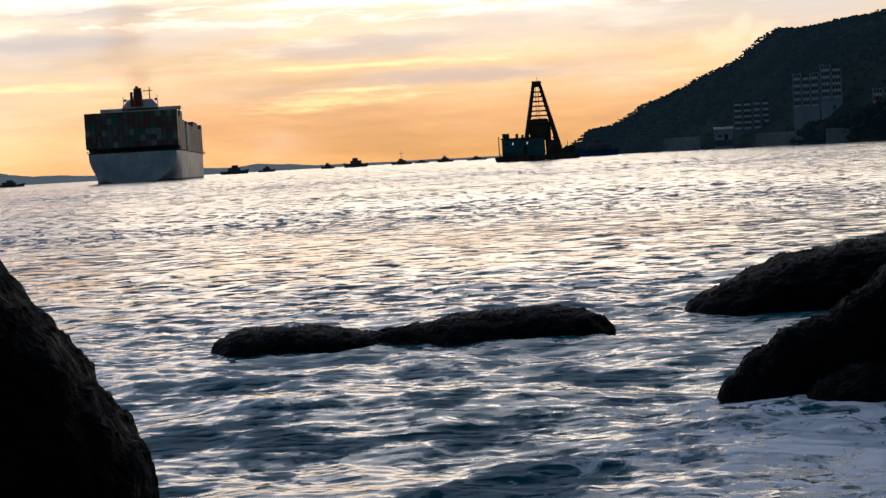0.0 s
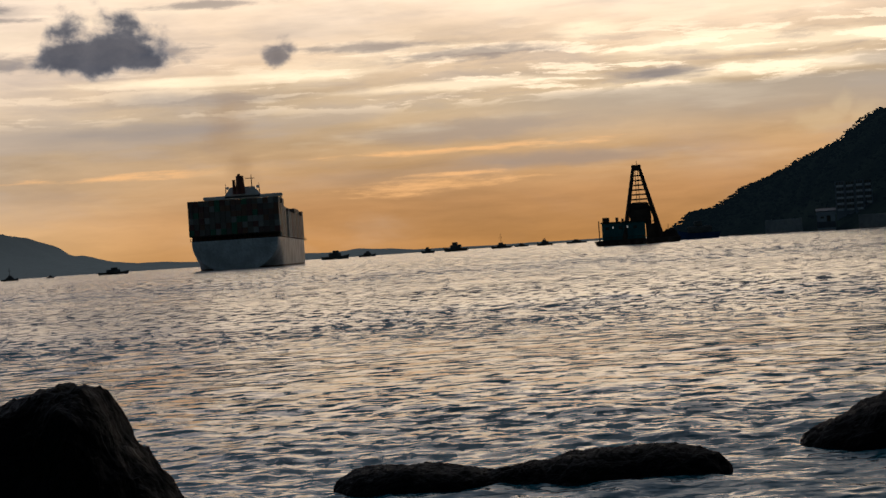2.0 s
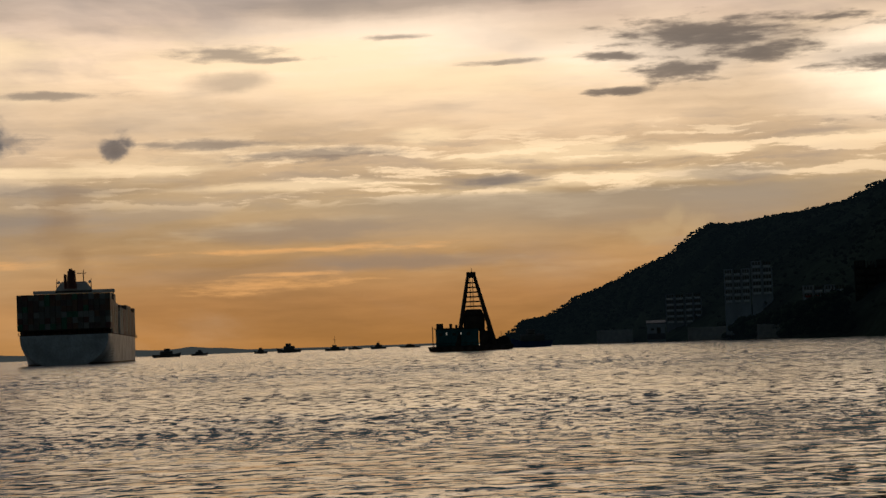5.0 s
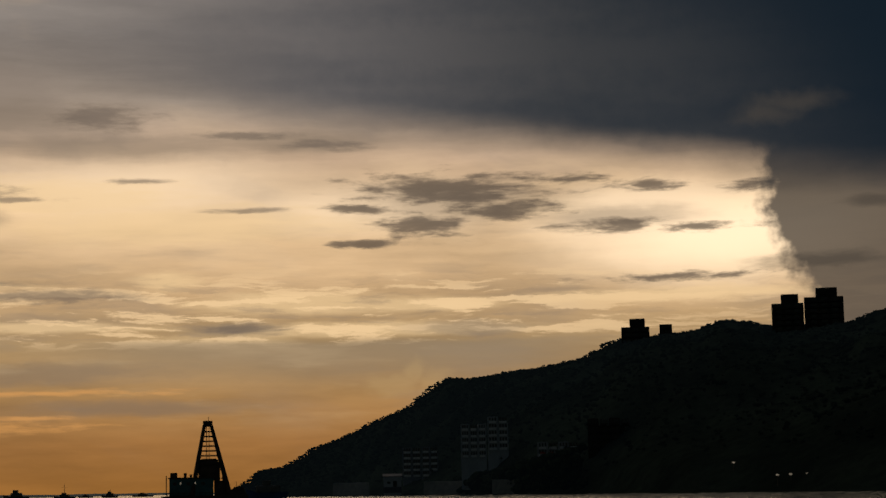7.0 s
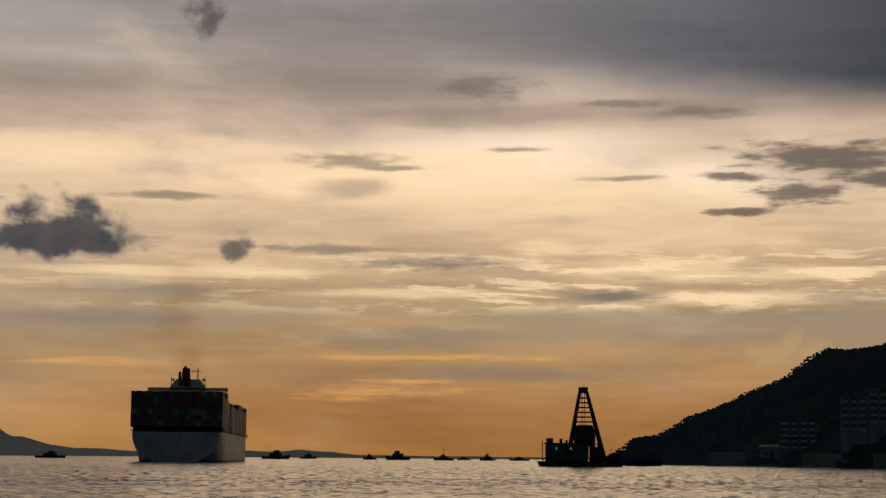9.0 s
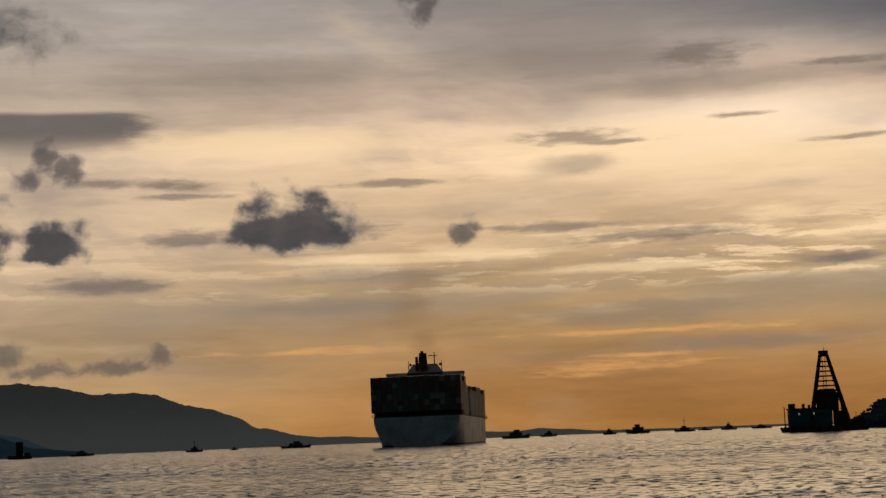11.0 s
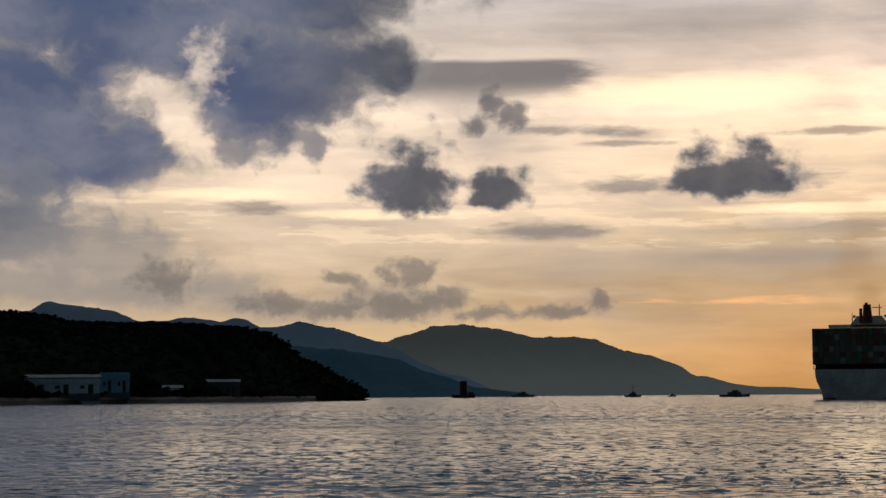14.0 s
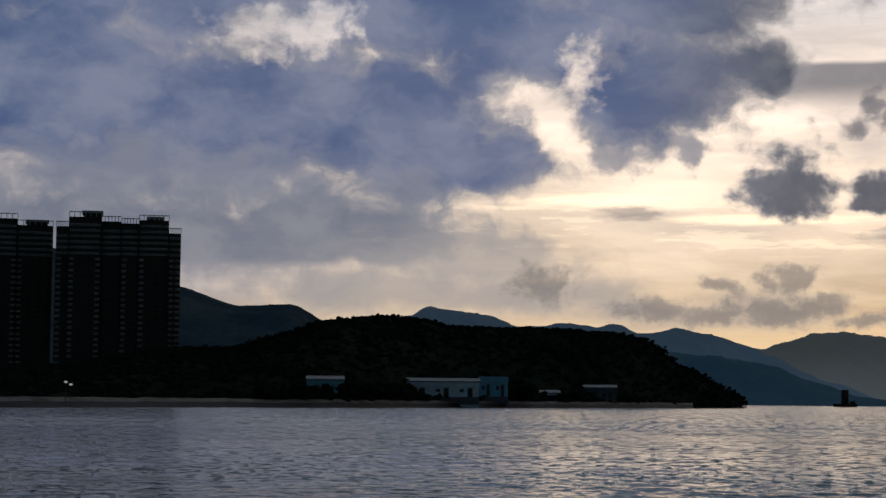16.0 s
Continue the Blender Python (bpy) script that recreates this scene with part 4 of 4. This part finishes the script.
    for x in range(-13, 15, 2):
        rod(rail, (x, -5.8, 2), (x, -5.8, 3.1), 0.08, seg=4)
    rod(rail, (-13, -5.8, 3.1), (14, -5.8, 3.1), 0.08, seg=4)
    part("rail", rail, M_STEEL, barge)
    part("ladder_post", rod(bmesh.new(), (-13.4, -5, 2), (-13.4, -5, 9.5), 0.2), M_STEEL, barge)
    for x, r in ((11.4, 1.2), (13.9, 1.5)):
        part("winch_drum", rod(bmesh.new(), (x, -2, 2 + r), (x, 2, 2 + r), r, seg=14), M_STEEL, barge)
    part("winch_frame", loft([[(10.6, -3, 2), (10.6, 3, 2), (16.2, 3, 2), (16.2, -3, 2)], [(11.6, -2, 5.0), (11.6, 2, 5.0), (15.0, 2, 4.4), (15.0, -2, 4.4)]], ring=True), M_STEEL, barge)
    part("vent", rod(bmesh.new(), (-6.5, -2, 8.8), (-6.5, -2, 10.4), 0.5, 0.6, 8), M_STEEL, barge)
    part("vent", rod(bmesh.new(), (-4.4, -1, 8.8), (-4.4, -1, 9.9), 0.4, 0.5, 8), M_STEEL, barge)
    part("stern_house", boxed((12.2, 2.2, 2.0), (15.6, 5, 4.6), 0.1), M_DECK, barge)
    part("pole", rod(bmesh.new(), (12.4, -3, 2), (12.4, -3, 6.8), 0.1), M_STEEL, barge)
    for k in range(9):
        bm = bmesh.new()
        x = -12 + 3.1 * k
        rod(bm, (x, -6.5, 0.9), (x, -6.05, 0.9), 0.8, 0.8, 12)
        part("tyre_fender", bm, M_DECK, barge)
    return barge


crane_barge(Matrix.Translation(at(3.02, 700)) @ pose(0, 0, 0, 0, 0, -3.0))


# ---- other vessels ----
def workboat(m, l, h, mat, label, mast=0.0, name="boat", house=0.45, group="small craft in the channel"):
    b = thing(name, m, label, "boat", group)
    w = l * 0.26
    part("hull", loft([[(-l / 2, -w / 2, h * 0.34), (-l / 2 + 0.06 * l, -w / 3, -0.6), (-l / 2 + 0.06 * l, w / 3, -0.6), (-l / 2, w / 2, h * 0.34)],
                       [(l * 0.2, -w / 2, h * 0.32), (l * 0.2, -w / 3, -0.6), (l * 0.2, w / 3, -0.6), (l * 0.2, w / 2, h * 0.32)],
                       [(l / 2, -0.2, h * 0.52), (l * 0.45, -0.1, -0.6), (l * 0.45, 0.1, -0.6), (l / 2, 0.2, h * 0.52)]]), mat, b)
    part("cabin", boxed((-l * house / 2, -w * 0.36, h * 0.3), (l * house * 0.45, w * 0.36, h * 0.72), 0.06 * h), M_BOAT, b)
    part("wheelhouse", boxed((-l * 0.08, -w * 0.28, h * 0.72), (l * 0.12, w * 0.28, h), 0.04 * h), M_BOAT, b)
    if mast:
        mm = rod(bmesh.new(), (0, 0, h * 0.9), (0, 0, h + mast), 0.28, 0.12)
        rod(mm, (-l * 0.1, 0, h + mast * 0.6), (l * 0.1, 0, h + mast * 0.6), 0.14)
        part("mast", mm, M_STEEL, b)
    return b


for az, d, l, h, mast, lab in ((-6.3, 1900, 30, 9, 0, "grey ferry far out on the water"), (-5.3, 2300, 22, 7, 0, "small grey motor vessel far off"), (-3.42, 2000, 15, 6.5, 0, "small dark workboat out in the channel"),
                               (-2.55, 1900, 26, 9.5, 0, "dark workboat with a wheelhouse"), (-1.13, 1900, 22, 6, 9, "dark fishing boat with a tall mast"), (-0.5, 2300, 18, 4, 0, "low dark launch far off"),
                               (0.22, 2000, 18, 6.5, 2, "small dark tug out in the channel"), (1.2, 2100, 24, 4.5, 0, "low dark barge on the water"), (-13.1, 1600, 27, 6, 0, "low dark ferry with a flat roof"),
                               (-16.2, 1700, 16, 5, 7, "small fishing boat with a mast"), (-19.6, 2000, 26, 6, 0, "dark lighter moored off the hill"), (-15.0, 1900, 9, 3, 0, "tiny dark launch near the horizon")):
    workboat(Matrix.Translation(at(az, d)) @ pose(0, 0, 0, 0, 0, -az + (170 if az > -4 else 8)), l, h, M_BOAT, lab, mast, "workboat")
workboat(Matrix.Translation(at(4.98, 830)) @ pose(0, 0, 0, 0, 0, 175), 19, 8.0, M_BLUE, "blue tugboat moored beside the barge", 0, "tugboat", 0.6)
dredger = thing("dredger", Matrix.Translation(at(-21.42, 1700)) @ pose(0, 0, 0, 0, 0, 20), "dark dredging barge with a tall square tower", "barge")
part("hull", loft([[(-11, -4, 3), (-10, -4, -0.6), (10, -4, -0.6), (11, -4, 3)], [(-11, 4, 3), (-10, 4, -0.6), (10, 4, -0.6), (11, 4, 3)]]), M_STEEL, dredger)
part("tower", boxed((-3.4, -3, 3), (3.0, 3, 15.5), 0.3), M_STEEL, dredger)
part("deckhouse", boxed((4, -2.5, 3), (9, 2.5, 5.4), 0.2), M_STEEL, dredger)


# ---- buildings ----
def slab_mesh(w, mat):
    """A balcony: floor slab and a solid parapet."""
    bm = boxed((-w / 2, -1.3, 0), (w / 2, 0.2, 0.2))
    box(bm, (-w / 2, -1.3, 0.2), (w / 2, -1.18, 0.95))
    return mesh_of("balcony", bm, mat)


def tower_block(m, w, depth, storeys, label, group, mat=None, slab=None, storey=3.0, bays=3, crown=True, name="tower_block"):
    """A residential tower: bays stepping in and out, balcony slabs on every storey, plant rooms on the roof."""
    mat, slab = mat or M_TOWER, slab or M_SLAB
    t = thing(name, m, label, "building", group)
    h = storeys * storey
    bw = w / bays
    gl = bmesh.new()
    for k in range(bays):
        x0 = -w / 2 + bw * k
        out = 1.6 if k % 2 == 0 else 0.0
        top = h - (0 if k % 2 == 0 else storey)
        part("wall", boxed((x0, -depth / 2 - out, -8), (x0 + bw, depth / 2 - 0.4 * (k % 2), top), 0.0), mat, t)
        wide_slab = slab_mesh(bw - 1.2, slab)
        for s in range(2, storeys):
            z = s * storey
            bal = new("balcony", wide_slab)
            bal.parent = t
            bal.location = (x0 + bw * 0.5, -depth / 2 - out, z)
            for q in range(3):
                c = x0 + bw * (0.16 + 0.27 * q)
                box(gl, (c, -depth / 2 - out - 0.06, z + 1.0), (c + bw * 0.16, -depth / 2 - out + 0.1, z + 2.4))
        if crown and k % 2 == 0:
            part("plant_room", boxed((x0 + bw * 0.3, -depth * 0.3, top), (x0 + bw * 0.85, depth * 0.3, top + 5.0), 0.2), mat, t)
    tagged(part("window", gl, M_GLASS, t), kind="stuff")
    return t


def block_at(az0, az1, d, top_el, base, label, group, **kw):
    az = (az0 + az1) / 2
    w = 2 * d * math.tan(radians((az1 - az0) / 2))
    z = 3 + d * math.tan(radians(top_el)) - base
    n = max(3, int(z / 2.7))
    return tower_block(Matrix.Translation(at(az, d, base)) @ pose(0, 0, 0, 0, 0, -az), w, kw.pop("depth", 18), n, label, group, storey=z / n, **kw)


def stepped_tower(az0, az1, d, top_el, label, bays, plant):
    """A tall shore tower. bays: from and to across the front, how far it stands out, its height, and its column of slim balconies (0 none, 1 at one side, 2 at both). plant: roof houses."""
    az, w = (az0 + az1) / 2, 2 * d * math.tan(radians((az1 - az0) / 2))
    base = 5.0
    full = 3 + d * math.tan(radians(top_el)) - base
    t = thing("tower_block", Matrix.Translation(at(az, d, base)) @ pose(0, 0, 0, 0, 0, -az), label, "building", G_S)
    deep, storey = 10.0, full / 31
    panes = bmesh.new()
    for x0, x1, out, high, slim in bays:
        a, b = -w / 2 + w * x0, -w / 2 + w * x1
        bw, top = b - a, full * high
        front = -deep - out
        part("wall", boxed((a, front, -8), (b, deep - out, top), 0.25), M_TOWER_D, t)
        # rounded balcony of a whole bay, and a slim one
        wide, narrow = bmesh.new(), bmesh.new()
        for bm, span in ((wide, bw * 0.94), (narrow, min(2.6, bw * 0.4))):
            ring = [(span / 2 * math.sin(radians(k)), -1.5 * max(0.0, math.cos(radians(k))) ** 0.5, 0) for k in range(-90, 91, 15)]
            for lo, hi in ((0.0, 0.22), (0.75, 0.95)):
                vs = [[bm.verts.new((x, y, z)) for x, y, _ in ring] for z in (lo, hi)]
                for k in range(len(ring) - 1):
                    bm.faces.new((vs[0][k], vs[0][k + 1], vs[1][k + 1], vs[1][k]))
                bm.faces.new(vs[1])
                bm.faces.new(vs[0][::-1])
        wide, narrow = mesh_of("balcony", wide, M_SLAB), mesh_of("balcony", narrow, M_SLAB)
        n = int(top / storey)
        for k in range(3, n):
            z = k * storey
            upper = k > 23
            spots = [(wide, (a + b) / 2)] if upper else [(narrow, a + 1.6)] * (slim > 0) + [(narrow, b - 1.6)] * (slim > 1)
            for me, x in spots:
                ob = new("balcony", me)
                ob.parent = t
                ob.location = (x, front, z)
            for q in range(3):
                c = a + bw * (0.14 + 0.27 * q)
                box(panes, (c, front - 0.06, z + 1.0), (c + bw * 0.17, front + 0.1, z + 2.5))
        rail = bmesh.new()
        for k in range(7):
            rod(rail, (a + bw * k / 6, front + 0.4, top), (a + bw * k / 6, front + 0.4, top + 2.4), 0.16, seg=4)
        box(rail, (a, front - 0.4, top + 2.4), (b, front + 0.8, top + 2.75))
        part("roof_frame", rail, M_SLAB, t, "pale roof frame")
    for x0, x1, high in plant:
        a, b = -w / 2 + w * x0, -w / 2 + w * x1
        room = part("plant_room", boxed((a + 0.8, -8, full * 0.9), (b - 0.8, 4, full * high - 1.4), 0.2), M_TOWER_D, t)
        part("cornice", boxed((a, -9, full * high - 1.4), (b, 5, full * high), 0.3), M_TOWER_G, room, "grey roof cornice")
    tagged(part("window", panes, M_GLASS, t), kind="stuff")
    return t


G_S = "towers on the south shore"
stepped_tower(-45.62, -41.88, 985, 5.47, "tall residential tower with white balconies and stepped roof",
              ((0.0, 0.10, 0.8, 0.93, 1), (0.10, 0.36, 2.0, 0.985, 2), (0.36, 0.52, 0.0, 0.965, 0), (0.52, 0.66, 1.2, 0.955, 1), (0.66, 0.90, 2.2, 0.975, 1), (0.90, 1.0, 0.6, 0.905, 2)), ((0.20, 0.37, 1.025), (0.72, 0.86, 1.0)))
stepped_tower(-49.8, -45.75, 1010, 5.36, "tall residential tower beside another tower",
              ((0.0, 0.3, 1.6, 0.985, 1), (0.3, 0.5, 0.0, 0.95, 0), (0.5, 0.74, 2.0, 0.985, 2), (0.74, 1.0, 0.8, 0.95, 1)), ((0.46, 0.6, 1.03), (0.80, 0.97, 0.985)))
G_N = "flats on the wooded hill"
block_at(10.97, 11.75, 800, 1.92, 10, "pale residential block among trees", G_N, bays=3, crown=False)
block_at(11.80, 12.43, 800, 2.13, 13, "pale residential block on the wooded slope", G_N, bays=2, crown=False)
block_at(9.15, 9.72, 875, 1.24, 3, "grey residential block with white balconies", G_N, mat=M_TOWER_G, bays=2, crown=False)
block_at(9.74, 10.25, 868, 1.25, 3, "grey residential block with white balconies", G_N, mat=M_TOWER_G, bays=2, crown=False)
low_block = block_at(13.33, 14.6, 730, 1.32, 6, "pale low block with red panels on the hillside", G_N, bays=4, crown=False)
for k in range(5):
    part("red_panel", boxed((-7.0 + 3.0 * k, -11.9, 8.2), (-5.0 + 3.0 * k, -11.6, 10.0)), M_BAND, low_block, "dull red wall panel")
# dark slabs instead of white ones paint these blocks as silhouettes
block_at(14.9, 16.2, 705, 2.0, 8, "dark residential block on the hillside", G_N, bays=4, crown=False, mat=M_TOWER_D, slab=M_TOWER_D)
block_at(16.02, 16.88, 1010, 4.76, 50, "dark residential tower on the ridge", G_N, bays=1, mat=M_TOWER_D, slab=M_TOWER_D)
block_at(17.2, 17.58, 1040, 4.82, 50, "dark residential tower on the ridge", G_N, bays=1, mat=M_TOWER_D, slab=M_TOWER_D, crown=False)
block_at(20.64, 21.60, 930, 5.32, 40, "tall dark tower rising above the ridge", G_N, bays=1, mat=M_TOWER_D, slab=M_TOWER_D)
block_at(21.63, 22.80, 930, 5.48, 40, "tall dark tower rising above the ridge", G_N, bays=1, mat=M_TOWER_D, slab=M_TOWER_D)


rng = random.Random(21)
grove = []
for _ in range(700):
    a = rng.uniform(10.7, 14.6)
    d = smooth_between(SHORE_N, a) + rng.uniform(8, 34)
    grove.append((*at(a, d, rng.uniform(2.0, 6.0 + 2.6 * max(0.0, a - 10.8))), rng.uniform(1.4, 2.8)))
crowns("grove", grove, M_LEAF, "dark grove of trees below the flats")


def shed(name, az0, az1, d, top_el, label, mat, base=3.2, roof=True, doors=0):
    az = (az0 + az1) / 2
    w = 2 * d * math.tan(radians((az1 - az0) / 2))
    z = 3 + d * math.tan(radians(top_el)) - base
    t = thing(name, Matrix.Translation(at(az, d, base)) @ pose(0, 0, 0, 0, 0, -az), label, "building", "sheds along the shore")
    part("wall", boxed((-w / 2, -5, -3), (w / 2, 5, z), 0.08), mat, t)
    if roof:
        part("roof", loft([[(-w / 2 - 0.5, -5.6, z), (w / 2 + 0.5, -5.6, z), (w / 2 + 0.5, 5.6, z), (-w / 2 - 0.5, 5.6, z)],
                           [(-w / 2 - 0.5, -5.6, z + 0.4), (w / 2 + 0.5, -5.6, z + 0.4), (w / 2 + 0.5, 0, z + 1.6), (-w / 2 - 0.5, 0, z + 1.6)]], ring=True), M_ROOF, t)
    if doors:
        part("fascia", boxed((-w / 2 - 0.3, -5.5, z * 0.72), (w / 2 + 0.3, -4.9, z * 0.97)), mat, t)
        part("plinth", boxed((-w / 2 - 0.2, -5.3, -2), (w / 2 + 0.2, -4.95, z * 0.14)), M_ROOF, t)
    for k in range(doors):
        x = -w / 2 + w * (k + 0.62) / doors
        part("doorway", boxed((x - w * 0.09 / doors, -5.12, z * 0.14), (x + w * 0.12 / doors, -4.9, z * 0.66)), M_GLASS, t)
        part("doorway", boxed((x - w * 0.42 / doors, -5.1, z * 0.42), (x - w * 0.24 / doors, -4.9, z * 0.60)), M_GLASS, t)
    return t


shed("warehouse", -34.8, -32.6, 716, 0.54, "long white waterfront warehouse with dark doorways", M_WALL, doors=3)
shed("office", -32.58, -31.7, 748, 0.72, "taller pale blue office block by the water", M_OFFICE, doors=2, roof=False)
shed("hut", -29.35, -28.35, 852, 0.40, "grey shed near the tip of the headland", M_ROOF, doors=2)
shed("hut", -30.85, -30.1, 800, 0.22, "small white boathouse on the shore", M_WALL, doors=1)
shed("warehouse", -37.9, -36.8, 648, 0.56, "blue-green shed half hidden by trees", M_OFFICE, doors=1)
thicket = []
for a0, a1, n, hi in ((-39.5, -37.2, 90, 7.0), (-36.9, -34.55, 150, 8.0), (-31.65, -30.9, 60, 9.0), (-30.1, -29.4, 40, 7.0), (-28.4, -27.4, 40, 5.0), (-34.5, -32.0, 30, 4.4)):
    for _ in range(n):
        a = rng.uniform(a0, a1)
        thicket.append((*at(a, smooth_between(SHORE_S, a) + rng.uniform(2, 9), rng.uniform(2.5, hi)), rng.uniform(0.8, 1.9)))
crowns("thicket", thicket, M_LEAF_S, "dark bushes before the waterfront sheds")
shed("boathouse", 8.56, 9.1, 850, 0.36, "small grey-white waterfront house", M_TOWER, doors=1)
shed("sea_wall", 9.8, 11.05, 800, 0.20, "long low pale sea wall shed", M_CONCRETE, roof=False)
shed("sea_wall", 11.9, 12.8, 730, 0.22, "long low pale sea wall shed", M_CONCRETE, roof=False)
shed("sea_wall", 7.0, 8.1, 890, 0.22, "weathered low waterfront shed", M_CONCRETE, roof=False)


def lamp_post(az, d, z):
    t = thing("street_lamp", Matrix.Translation(at(az, d, 0)), "lit street lamp on the shore road", "street lamp", "lamps along the shore")
    part("pole", rod(bmesh.new(), (0, 0, 0), (0, 0, z), 0.1, 0.07), M_STEEL, t)
    part("lantern", boxed((-0.35, -0.35, z), (0.35, 0.35, z + 0.5), 0.1), M_LAMP, t)


for az, d, z in ((19.3, 560, 8.5), (20.6, 530, 4.5), (21.0, 528, 4.6), (21.5, 526, 4.6), (22.5, 522, 4.6), (23.2, 518, 4.8), (-45.25, 470, 6.2), (-45.1, 472, 5.6)):
    lamp_post(az, d, z)


def beach(name, az0, az1, shore, label):
    bm = bmesh.new()
    n = 60
    rows = []
    for i in range(n + 1):
        a = az0 + (az1 - az0) * i / n
        d = smooth_between(shore, a)
        wob = 1.5 * noise.noise(Vector((a * 3, 0, 2)))
        rows.append([bm.verts.new(at(a, d - 10 + wob, -0.6)), bm.verts.new(at(a, d - 4 + wob, 1.6 + 0.3 * wob)), bm.verts.new(at(a, d + 2, 2.7 + 0.3 * wob)), bm.verts.new(at(a, d + 8, 1.0))])
    for a, b in zip(rows, rows[1:]):
        for k in range(3):
            bm.faces.new((a[k], b[k], b[k + 1], a[k + 1]))
    me = mesh_of(name, bm, [M_ROCK, M_SAND], True)
    for i, f in enumerate(me.polygons):
        f.material_index = 1 if i % 3 else 0
    tagged(new(name, me), label, "beach", kind="structure")


beach("beach_south", -50, -26, SHORE_S, "pale stony beach below the dark trees")
